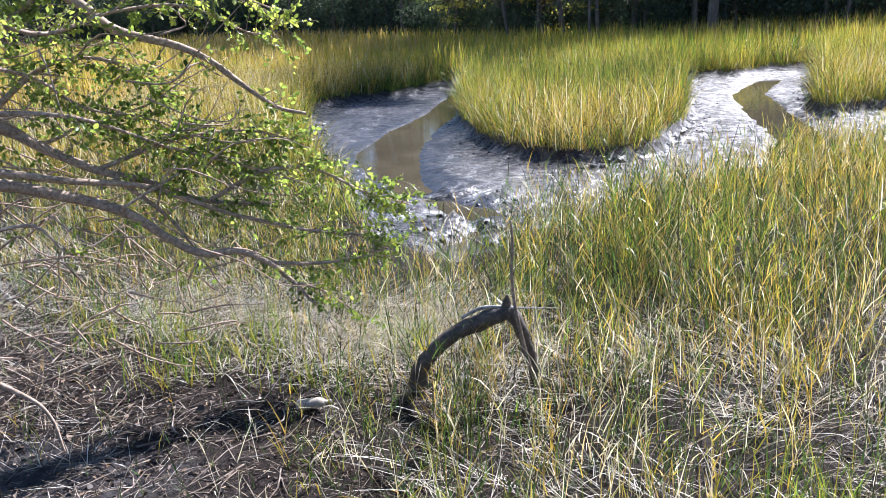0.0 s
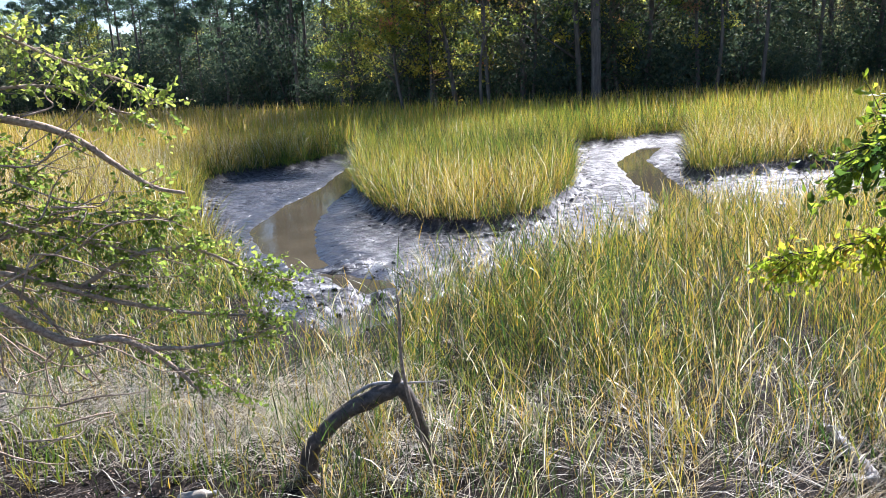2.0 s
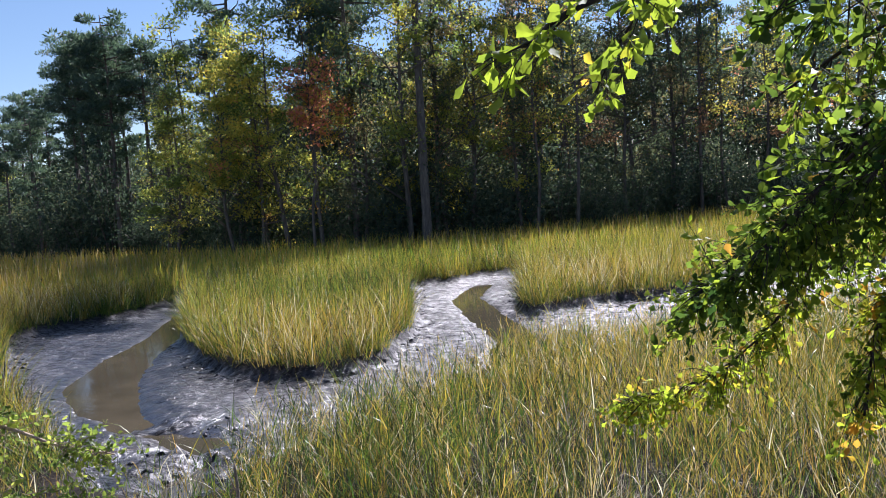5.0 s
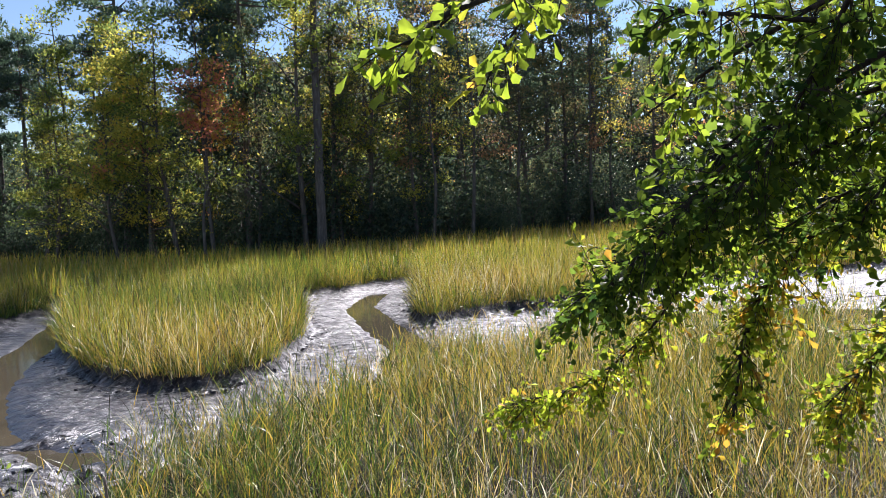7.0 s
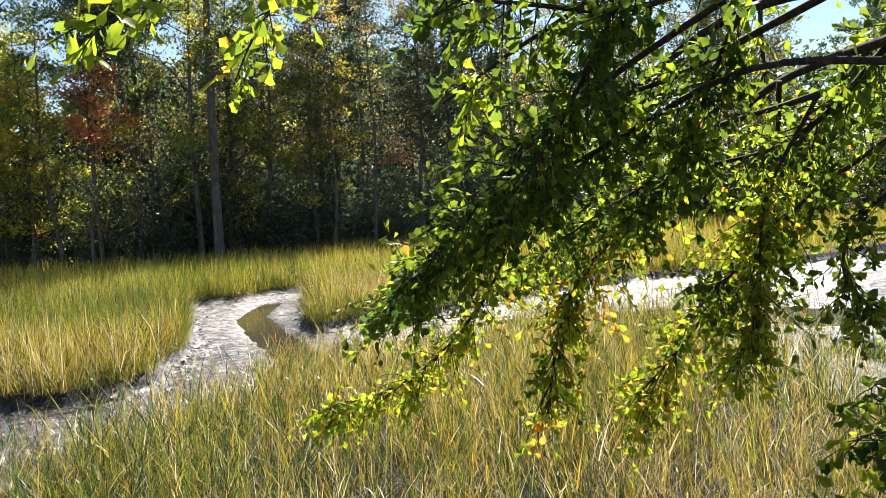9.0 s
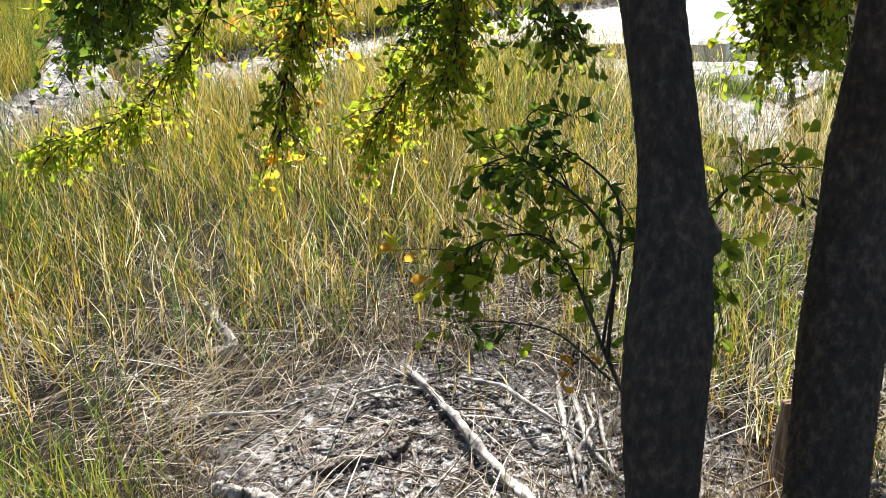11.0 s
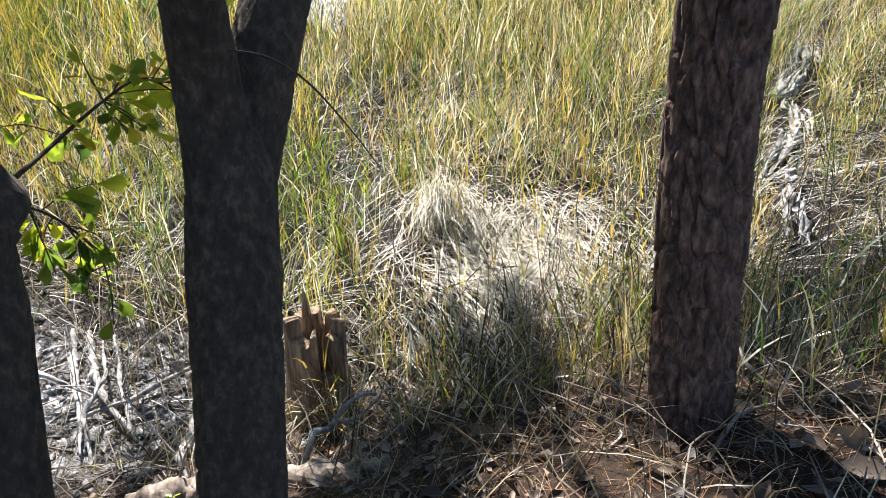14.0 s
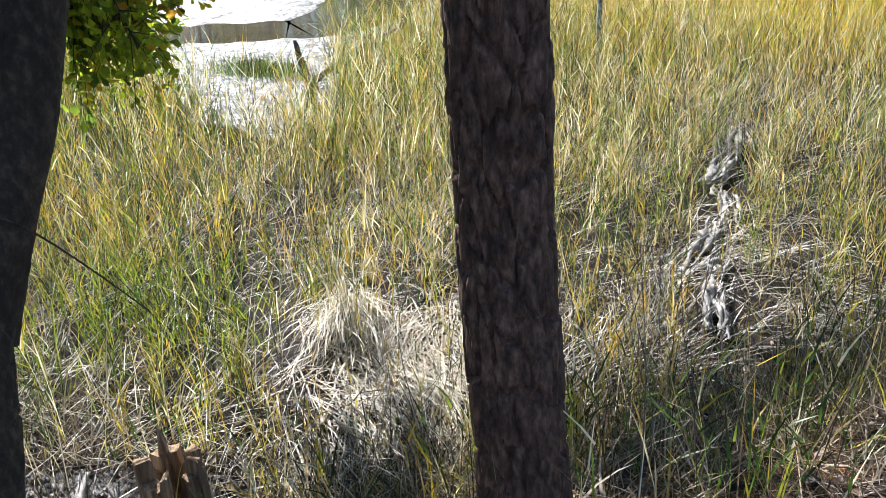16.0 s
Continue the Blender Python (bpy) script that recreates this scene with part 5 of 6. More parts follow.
sp.limb([(3.16, 0.95, 1.45), (3.36, 1.02, 1.46), (3.58, 1.07, 1.50), (3.69, 1.03, 1.54), (3.76, 0.97, 1.47)], 0.006, 17, 0.13, 0.068, 0.5, 0.25, 0.3, 6, 0.4)
sp.limb([(3.16, 0.95, 1.40), (3.34, 1.02, 1.38), (3.47, 1.03, 1.21), (3.44, 0.97, 1.12)], 0.005, 11, 0.12, 0.068, 0.5, 0.25, 0.3, 6, 0.5)
sp.limb([(3.10, 1.1, 1.15), (3.25, 1.2, 1.5), (3.3, 1.6, 1.62), (3.42, 1.65, 1.66)], 0.005, 14, 0.14, 0.066, 0.25, 0.2, 0.2, 6, 0.4)
sp.limb([(3.08, 1.05, 1.08), (3.1, 1.3, 1.12), (3.05, 1.6, 1.05), (3.1, 1.75, 0.95)], 0.004, 8, 0.12, 0.06, 0.4, 0.25, 0.4, 5, 0.6)
sp.parts(oak, "low_shoot", "low_foliage", MAT_OAK, MAT_LEAF)

# forked tree beside it
fork = holder("forked_oak_tree", (3.29, 0.54, 0.45), "grey-brown tree forking at head height", "tree", "trees on the bank")
v, q = bark_trunk([(3.255, 0.49, 0.3), (3.30, 0.552, 0.5), (3.34, 0.582, 0.65), (3.448, 0.647, 0.9), (3.545, 0.706, 1.15), (3.634, 0.755, 1.4), (3.665, 0.775, 1.5), (3.68, 0.78, 1.56)],
                  [0.108, 0.10, 0.098, 0.097, 0.098, 0.102, 0.095, 0.055], 84, 250, 24, 0.006, 8, 2.4, 0.3)
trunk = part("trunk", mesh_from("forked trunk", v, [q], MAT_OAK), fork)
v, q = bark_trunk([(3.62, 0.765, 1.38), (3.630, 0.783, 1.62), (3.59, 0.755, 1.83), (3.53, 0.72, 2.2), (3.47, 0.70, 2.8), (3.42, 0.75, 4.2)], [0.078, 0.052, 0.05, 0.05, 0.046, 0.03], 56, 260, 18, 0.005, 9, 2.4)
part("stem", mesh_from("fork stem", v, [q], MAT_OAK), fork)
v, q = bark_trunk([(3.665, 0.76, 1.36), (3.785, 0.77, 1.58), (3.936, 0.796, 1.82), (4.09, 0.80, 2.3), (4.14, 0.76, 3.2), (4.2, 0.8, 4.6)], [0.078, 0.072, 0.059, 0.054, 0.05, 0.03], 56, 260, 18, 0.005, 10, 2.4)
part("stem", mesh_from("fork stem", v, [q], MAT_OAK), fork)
# Invented limbs above the view, set along the sun's path to shade the bank.
sp = Spray(105)
sp.limb([(4.05, 0.7, 3.3), (5.0, 1.2, 4.2), (6.0, 1.6, 4.6), (7.0, 1.8, 4.5)], 0.03, 80, 0.45, 0.09, 0.4, 0.18, 0.3, 11)
sp.limb([(4.15, 0.75, 4.2), (5.2, 1.9, 5.2), (6.2, 2.6, 5.6), (7.2, 3.0, 5.4)], 0.03, 20, 0.45, 0.09, 0.4, 0.18, 0.2, 11)
sp.limb([(4.1, 0.7, 3.8), (5.4, 0.4, 4.4), (6.6, 0.4, 4.7), (7.8, 0.6, 4.6)], 0.03, 80, 0.45, 0.09, 0.4, 0.18, 0.25, 11)
sp.limb([(3.47, 0.95, 3.6), (3.0, 0.6, 4.6), (2.4, 0.2, 5.0), (1.8, 0.0, 5.0)], 0.03, 60, 0.45, 0.09, 0.4, 0.18, 0.2, 11)
sp.limb([(4.15, 0.78, 4.4), (5.5, 2.2, 5.0), (6.6, 3.3, 4.8), (7.5, 4.1, 4.5)], 0.035, 35, 0.6, 0.11, 0.4, 0.18, 0.8, 12)
sp.limb([(4.15, 0.78, 4.4), (6.3, 2.0, 5.1), (7.8, 3.2, 4.7), (8.6, 2.9, 4.5), (9.4, 2.2, 4.4)], 0.035, 190, 0.6, 0.11, 0.4, 0.18, 0.35, 12)
sp.limb([(4.15, 0.78, 4.4), (6.5, 1.4, 5.0), (8.0, 1.9, 4.7), (9.2, 1.5, 4.6)], 0.035, 110, 0.6, 0.11, 0.4, 0.18, 0.4, 12)
sp.limb([(4.15, 0.78, 4.4), (5.5, 2.3, 5.0), (7.0, 3.6, 4.7), (8.3, 4.5, 4.4)], 0.035, 60, 0.6, 0.11, 0.4, 0.18, 0.75, 12)
sp.limb([(4.15, 0.78, 4.4), (6.8, 2.4, 5.0), (8.6, 3.3, 4.7), (9.9, 2.6, 4.4)], 0.035, 120, 0.6, 0.11, 0.4, 0.18, 0.5, 12)
sp.parts(fork, "unseen_shade_limb", "unseen_shade_foliage", MAT_OAK, MAT_LEAF, LEAF_V, LEAF_F)
vine = Pile()
vine.tube([(3.62, 0.73, 1.67), (3.68, 0.665, 1.65), (3.76, 0.63, 1.58), (3.85, 0.6, 1.46), (3.95, 0.58, 1.32)], [0.0025, 0.0025, 0.0015], 5, 0, 0, 5)
part("vine", vine.mesh("vine", MAT_OAK), fork, "thin bare vine across the fork")

# pine with plated bark
pine = holder("plated_pine_tree", (4.164, -0.251, 0.4), "pine trunk with thick furrowed red-brown bark plates", "tree", "trees on the bank")
v, q = bark_trunk([(4.10, -0.28, 0.2), (4.164, -0.251, 0.4), (4.251, -0.197, 0.65), (4.30, -0.158, 0.9), (4.33, -0.126, 1.15), (4.365, -0.094, 1.4), (4.39, -0.07, 1.7), (4.45, 0.0, 2.6)],
                  [0.112, 0.11, 0.108, 0.107, 0.106, 0.105, 0.103, 0.1], 140, 480, 13, 0.02, 15, 3.0, 0.12, 1.3)
part("trunk", mesh_from("pine trunk", v, [q], MAT_PINE), pine)
v, q = bark_trunk([(4.45, 0.0, 2.58), (4.5, 0.05, 3.5), (4.55, 0.1, 4.5), (4.7, 0.25, 8.0)], [0.1, 0.097, 0.095, 0.075], 60, 200, 11, 0.012, 16, 2.4)
part("upper_trunk", mesh_from("pine upper trunk", v, [q], MAT_PINE), pine)
wood, pos, dirs = Pile(), [], []
for k in range(26):
    z = rng.uniform(6.4, 9.5)
    az, out = rng.uniform(0, 6.28), rng.uniform(0.7, 2.0)
    end = np.array([4.7 + math.cos(az) * out, 0.25 + math.sin(az) * out, z + rng.uniform(0, 0.8)])
    wood.tube([(4.68, 0.23, min(z, 7.8)), ((4.7 + end[0]) / 2, (0.25 + end[1]) / 2, z), end], [0.03, 0.01], 4, 0, 0, 3)
    for m in range(16):
        pos.append(end + rng.normal(0, 0.3, 3))
        dirs.append(rng.normal(0, 0.6, 3) + (0, 0, 0.6))
part("limb_whorl", wood.mesh("pine limbs", MAT_PINE), pine)
tv, tf = needle_tuft()
v, f, t = scatter(tv, tf * 1, np.array(pos), axes_of(np.array(dirs), rng.uniform(0, 6.28, len(pos))), np.full(len(pos), 0.28), np.full(len(pos), 0.4))
part("crown", mesh_from("near pine crown", v, [f], MAT_NEEDLE, {"tone": t}, False), pine)

# shrub leaning over the mud
shrub = holder("leaning_shrub", (-4.6, 4.5, -0.1), "sprawling shrub with pale twisting branches and small green leaves", "shrub")
base = (-4.6, 4.5, -0.15)
sp = Spray(106)
SM = dict(leaf=0.039, spread=0.16, hang=0.1)
sp.limb([base, (-3.0, 4.45, 1.5), (-2.61, 4.56, 1.80), (-2.29, 4.66, 1.62), (-2.04, 4.73, 1.47), (-1.78, 4.82, 1.37), (-1.44, 4.93, 1.20), (-1.07, 5.04, 1.14)], 0.045, 38, 0.22, tone=0.50, start=0.6, per=9, **SM)
sp.limb([base, (-3.0, 4.3, 1.1), (-2.56, 4.35, 1.46), (-2.18, 4.48, 1.38), (-1.84, 4.59, 1.23), (-1.62, 4.66, 1.03), (-1.45, 4.72, 0.91), (-1.25, 4.78, 0.90), (-1.08, 4.84, 0.80), (-0.94, 4.89, 0.64), (-0.82, 4.93, 0.46)], 0.045, 18, 0.18, tone=0.45, start=0.75, per=7, **SM)
sp.limb([base, (-3.0, 4.7, 2.3), (-2.4, 4.85, 2.6), (-2.09, 4.93, 2.47), (-1.90, 4.99, 2.29), (-1.57, 5.09, 2.17), (-1.39, 5.14, 2.07), (-1.21, 5.20, 1.90), (-1.02, 5.26, 1.74), (-0.84, 5.31, 1.68)], 0.045, 18, 0.2, tone=0.40, start=0.5, per=6, **SM)
sp.limb([(-1.91, 4.67, 1.43), (-1.70, 4.74, 1.21), (-1.57, 4.78, 1.01), (-1.38, 4.84, 0.60)], 0.018, 3, 0.15, tone=0.45, start=0.6, per=5, **SM)
sp.limb([(-1.13, 4.9, 0.78), (-0.83, 5.0, 0.73), (-0.54, 5.12, 0.72), (-0.31, 5.22, 0.78)], 0.016, 40, 0.24, tone=0.5, start=0.1, per=11, **SM)
sp.limb([(-1.44, 4.93, 1.20), (-1.1, 5.1, 1.35), (-0.81, 5.3, 1.3), (-0.5, 5.35, 1.12), (-0.2, 5.35, 1.02)], 0.018, 85, 0.24, tone=0.48, start=0.1, per=12, **SM)
sp.limb([(-2.04, 4.73, 1.47), (-1.6, 5.0, 1.6), (-1.2, 5.2, 1.6), (-0.9, 5.25, 1.5)], 0.019, 67, 0.25, tone=0.44, start=0.2, per=12, **SM)
sp.limb([(-2.61, 4.56, 1.80), (-2.3, 4.85, 2.1), (-1.95, 4.98, 2.1), (-1.66, 5.06, 1.85)], 0.022, 85, 0.28, tone=0.50, start=0.1, per=13, **SM)
sp.limb([(-2.7, 4.6, 2.2), (-2.35, 4.85, 2.45), (-2.1, 4.95, 2.7), (-1.8, 5.0, 2.75), (-1.4, 5.1, 2.55), (-0.95, 5.25, 2.35)], 0.020, 96, 0.3, tone=0.65, start=0.1, per=12, **SM)
sp.limb([(-2.9, 4.5, 1.6), (-2.7, 4.7, 2.0), (-2.5, 4.8, 2.3), (-2.3, 4.9, 2.5)], 0.020, 79, 0.3, tone=0.44, start=0.1, per=12, **SM)
sp.limb([(-2.61, 4.56, 1.80), (-2.35, 4.75, 1.65), (-2.1, 4.9, 1.75), (-1.85, 5.0, 1.6)], 0.015, 50, 0.26, tone=0.45, start=0.1, per=10, **SM)
sp.limb([(-0.94, 4.89, 0.64), (-0.8, 5.1, 0.5), (-0.68, 5.3, 0.3), (-0.55, 5.35, 0.2)], 0.010, 20, 0.16, tone=0.44, start=0.2, per=8, **SM)
sp.limb([(-2.9, 4.2, 2.3), (-2.38, 4.31, 2.15), (-2.21, 4.54, 2.05), (-2.04, 4.73, 1.85), (-1.77, 4.96, 1.74), (-1.40, 5.07, 1.56)], 0.018, 68, 0.26, tone=0.48, start=0.15, per=12, **SM)
sp.limb([(-2.9, 4.2, 2.5), (-2.33, 4.24, 2.40), (-2.08, 4.51, 2.29), (-1.83, 4.86, 2.39), (-1.47, 5.11, 2.40), (-1.10, 5.23, 2.21), (-0.92, 5.28, 2.30)], 0.018, 74, 0.26, tone=0.65, start=0.1, per=12, **SM)
sp.limb([(-2.9, 3.8, 1.4), (-2.35, 3.95, 1.31), (-2.13, 4.11, 1.29), (-1.97, 4.16, 1.11), (-1.77, 4.41, 1.20)], 0.015, 6, 0.2, tone=0.44, start=0.3, per=7, **SM)
sp.limb([(-2.5, 4.3, 1.9), (-1.96, 4.43, 1.83), (-1.59, 4.79, 1.58), (-1.25, 5.00, 1.42), (-0.79, 5.18, 1.21)], 0.016, 74, 0.25, tone=0.48, start=0.2, per=12, **SM)
sp.limb([(-3.0, 4.0, 1.7), (-2.44, 4.11, 1.62), (-2.07, 4.43, 1.47), (-1.73, 4.69, 1.36), (-1.27, 4.92, 1.10), (-0.81, 5.11, 0.92), (-0.45, 5.2, 0.85)], 0.030, 34, 0.26, tone=0.45, start=0.5, per=12, **SM)
sp.limb([(-1.84, 4.55, 1.25), (-1.77, 4.53, 1.30), (-1.51, 4.80, 1.44), (-1.34, 4.99, 1.54)], 0.014, 14, 0.22, tone=0.44, start=0.3, per=9, **SM)
sp.limb([(-2.9, 3.4, 0.9), (-2.35, 3.50, 0.74), (-2.03, 3.54, 0.56), (-1.91, 3.54, 0.43), (-1.85, 3.5, 0.25)], 0.020, 0, 0.2, tone=0.44, start=0.5, per=5, **SM)
# bare twiggery
for k in range(120):
    a0 = np.array([rng.uniform(-3.0, -1.3), rng.uniform(4.4, 5.2), rng.uniform(0.3, 2.3)])
    d = np.array([rng.uniform(0.1, 0.9), rng.uniform(-0.1, 0.5), rng.uniform(-0.5, 0.35)])
    sp.wood.tube([a0, a0 + d * 0.3 + rng.normal(0, 0.05, 3), a0 + d * 0.6 + rng.normal(0, 0.08, 3), a0 + d * rng.uniform(0.7, 1.0) + rng.normal(0, 0.12, 3)], [0.008, 0.005, 0.0015], 4, 0, 0, 3)
sp.parts(shrub, "branchwork", "foliage", MAT_SHRUB_BARK, MAT_SHRUB, LEAF_V, LEAF_F)

# ---- things on the ground ----
def zat(x, y):
    return float(height(np.array([x]), np.array([y]))[0])


def fallen(name, points, radii, mat, label, category="log", sides=14, rough=0.75, stubs=0, group=""):
    """A log or stick lying along the ground (points x, y, height of its middle over the soil)."""
    pile = Pile()
    kink = np.random.default_rng(int(abs(points[0][0] * 311 + points[0][1] * 97)))
    pts = [(x, y, zat(x, y) + h) for x, y, h in points]
    bent = [np.array(pts[0])]
    for a, b in zip(pts, pts[1:]):
        a, b = np.array(a), np.array(b)
        bent += [a + (b - a) * f + kink.normal(0, 0.17 * max(radii), 3) * (1, 1, 0.4) for f in (0.36, 0.7)] + [b]
    pts = bent
    path = pile.tube(pts, radii, sides, rough, int(abs(points[0][0]) * 37) + 3, 6)
    for k in range(stubs):
        q = path[int(rng.integers(2, len(path) - 2))]
        d = rng.normal(0, 1, 3) + (0, 0, 0.8)
        d /= np.linalg.norm(d)
        n = rng.uniform(0.06, 0.3)
        pile.tube([q, q + d * n * 0.5, q + d * n + rng.normal(0, 0.02, 3)], [radii[0] * 0.35, radii[0] * 0.2, 0.002], 5, 0.2, k, 3)
    return thing(name, pile.mesh(name, mat), label, category, group)


fallen("log", [(3.80, 3.2, 0.02), (3.77, 3.1, 0.04), (3.68, 2.57, 0.05), (3.54, 2.03, 0.06), (3.44, 1.65, 0.07), (3.34, 1.32, 0.05)], [0.012, 0.016, 0.02, 0.023, 0.026, 0.025], MAT_DRIFT,
       "thin bleached log lying across the mud", stubs=4)
fallen("log", [(3.52, 1.42, 0.04), (3.62, 1.2, 0.05), (3.7, 1.02, 0.05), (3.81, 0.79, 0.03), (3.94, 0.57, 0.01)], [0.03, 0.042, 0.045, 0.04, 0.03], MAT_TWIG, "grey weathered log lying behind the tree trunks", stubs=2)
fallen("stick", [(2.93, 2.68, 0.02), (3.1, 2.62, 0.025), (3.26, 2.55, 0.02)], [0.018, 0.022, 0.02], MAT_MUDWOOD, "short dark wet stick on the mud", "stick", stubs=0)
fallen("stick", [(3.29, 2.56, 0.02), (3.36, 2.58, 0.03), (3.43, 2.62, 0.02)], [0.016, 0.012], MAT_MUDWOOD, "broken end of a dark wet stick", "stick")
fallen("log", [(3.0, 4.1, 0.03), (3.1, 4.0, 0.06), (3.13, 4.3, 0.09), (3.22, 4.6, 0.06), (3.2, 4.75, 0.03)], [0.02, 0.034, 0.03, 0.03, 0.015], MAT_DRIFT, "bent pale driftwood in flattened grass", stubs=2)
fallen("log", [(2.52, 2.83, 0.02), (2.64, 2.66, 0.04), (2.71, 2.45, 0.04)], [0.03, 0.034, 0.028], MAT_DRIFT, "short bleached log end on the mud", stubs=1)
fallen("branch", [(2.66, 1.90, 0.02), (2.81, 2.0, 0.05), (2.92, 2.03, 0.06), (3.07, 1.82, 0.05), (3.22, 1.64, 0.03)], [0.025, 0.03, 0.024, 0.018, 0.01], MAT_TWIG, "crooked grey branch lying in the litter", stubs=3)
# mossy bleached trunk sunk in the grass
for x0, y0, x1, y1, thick in ((6.7, -0.36, 7.35, -0.22, 0.05), (7.3, -0.14, 7.75, -0.2, 0.04), (7.6, -0.06, 8.35, -0.12, 0.06), (8.4, -0.16, 8.95, 0.0, 0.05), (9.0, 0.08, 9.8, -0.02, 0.06), (9.9, 0.0, 10.7, 0.12, 0.05)):
    base = ((x0 + x1) / 2, (y0 + y1) / 2, zat((x0 + x1) / 2, (y0 + y1) / 2))
    wreck = holder("driftwood_log", base, "broken length of bleached rotten log sunk in grass", "log", "broken log in the marsh")
    for k in range(11):
        pile = Pile()
        u, w = sorted(rng.uniform(0, 1, 2))
        u, w = max(0.0, u - 0.25), min(1.0, w + 0.25)
        side = rng.normal(0, 0.045)
        pts = []
        for m in (u, (2 * u + w) / 3, (u + 2 * w) / 3, w):
            px, py = x0 + (x1 - x0) * m + rng.normal(0, 0.015), y0 + (y1 - y0) * m + side + rng.normal(0, 0.02)
            pts.append((px, py, zat(px, py) + 0.03 + 0.08 * rng.random()))
        pile.tube(pts, [0.004, thick * rng.uniform(0.2, 0.5), thick * rng.uniform(0.15, 0.42), 0.003], 7, 1.2, k + 3, 7)
        part("splinter", pile.mesh("log splinter", MAT_DRIFT), wreck)
pole = Pile()
pole.tube([(12.1, 1.85, -0.2), (12.35, 1.95, 0.7), (12.9, 2.1, 1.7)], [0.04, 0.03, 0.008], 9, 0.4, 2, 8)
thing("dead_pole", pole.mesh("dead_pole", MAT_DRIFT), "bleached dead sapling leaning out of the grass", "branch")
snag = Pile()
snag.tube([(12.0, 6.0, -0.35), (11.95, 5.6, -0.1), (11.85, 5.0, 0.25), (11.7, 4.2, 0.62)], [0.05, 0.045, 0.035, 0.008], 9, 0.45, 2, 8)
snag.tube([(11.9, 5.2, 0.12), (12.0, 5.1, 0.4), (12.05, 4.9, 0.6)], [0.022, 0.012, 0.004], 6, 0.3, 3, 4)
thing("fallen_branch", snag.mesh("fallen_branch", MAT_TWIG), "dead branch fallen at the edge of the mud", "branch")
snag = Pile()
snag.tube([(11.15, 5.3, -0.4), (11.2, 5.4, -0.05), (11.28, 5.6, 0.42)], [0.06, 0.05, 0.03], 9, 0.5, 5, 6)
thing("snag", snag.mesh("snag", MAT_MUDWOOD), "short dark rotten stake standing in mud", "stump")
for line in ([(9.1, 5.5, 0.02), (8.85, 5.1, 0.08), (8.85, 4.7, 0.08), (9.15, 4.4, 0.04)], [(9.2, 4.45, 0.03), (9.6, 4.4, 0.09), (10.1, 4.6, 0.08), (10.55, 4.95, 0.02)]):
    fallen("log", line, [0.05, 0.075, 0.07, 0.04], MAT_MUDWOOD, "dark mud-covered log along the edge of the mud", stubs=2, rough=0.6)

# broken arch of a mud-caked trunk
arch = holder("broken_branch", (0.3, 4.7, -0.1), "dark mud-caked limb bent into an arch over the grass", "branch")
p = Pile()
p.tube([(-0.19, 4.72, -0.2), (-0.15, 4.70, 0.0), (-0.10, 4.69, 0.14), (0.09, 4.70, 0.31), (0.31, 4.70, 0.41), (0.44, 4.70, 0.46)], [0.06, 0.055, 0.05, 0.05, 0.055, 0.05], 14, 0.3, 6, 6)
part("limb", p.mesh("arch limb", MAT_MUDWOOD), arch)
p = Pile()
p.tube([(0.42, 4.70, 0.48), (0.50, 4.70, 0.40), (0.56, 4.70, 0.22), (0.61, 4.69, 0.03), (0.68, 4.66, -0.25)], [0.05, 0.045, 0.04, 0.036, 0.04], 14, 0.3, 7, 6)
p.tube([(0.43, 4.70, 0.45), (0.44, 4.69, 0.53), (0.445, 4.68, 0.58)], [0.04, 0.025, 0.006], 8, 0.3, 8, 4)
part("limb", p.mesh("arch limb", MAT_MUDWOOD), arch)
p = Pile()
p.tube([(0.48, 4.60, 1.08), (0.485, 4.6, 0.92), (0.475, 4.60, 0.76), (0.49, 4.60, 0.52), (0.56, 4.58, 0.18), (0.66, 4.55, -0.15)], [0.006, 0.010, 0.011, 0.012, 0.013, 0.012], 7, 0.25, 9, 5)
p.tube([(0.485, 4.6, 0.9), (0.46, 4.6, 0.98), (0.44, 4.6, 1.06)], [0.005, 0.002], 5, 0, 0, 3)
p.tube([(0.48, 4.6, 0.72), (0.50, 4.6, 0.80), (0.505, 4.6, 0.88)], [0.005, 0.002], 5, 0, 0, 3)
part("stick", p.mesh("arch stick", MAT_TWIG), arch, "thin upright dead stick")
p = Pile()
p.tube([(0.15, 4.72, 0.42), (0.3, 4.71, 0.49), (0.5, 4.68, 0.49), (0.75, 4.66, 0.49)], [0.012, 0.013, 0.008, 0.003], 6, 0.2, 4, 4)
part("twig", p.mesh("arch twig", MAT_DRIFT), arch, "pale twig across the limb")

# stump
stump = holder("tree_stump", (4.42, 1.19, 0.05), "rotting hollow stump with jagged brown splintered rim", "stump")
na = 96
ang = np.arange(na) * 2 * math.pi / na
block = np.floor(ang / (2 * math.pi) * 11 + 0.3 * np.sin(ang * 5))
rim = 0.27 + 0.13 * hash2(block, block * 0 + 3, 5) + 0.012 * hash2(np.arange(na), np.arange(na) * 0, 9)
rim = np.where(np.abs(ang - 4.1) < 0.28, 0.16, rim)
rough = 1 + 0.16 * (hash2(block, block * 0 + 1, 2) - 0.5) + 0.05 * (hash2(np.arange(na), np.arange(na) * 0 + 4, 3) - 0.5)
rows = []
for zz, rr in ((-0.1, 1.18), (0.05, 1.08), (0.15, 1.02)):
    rows.append(np.stack([4.42 + 0.114 * rr * rough * np.cos(ang), 1.19 + 0.114 * rr * rough * np.sin(ang), np.full(na, zz)], 1))
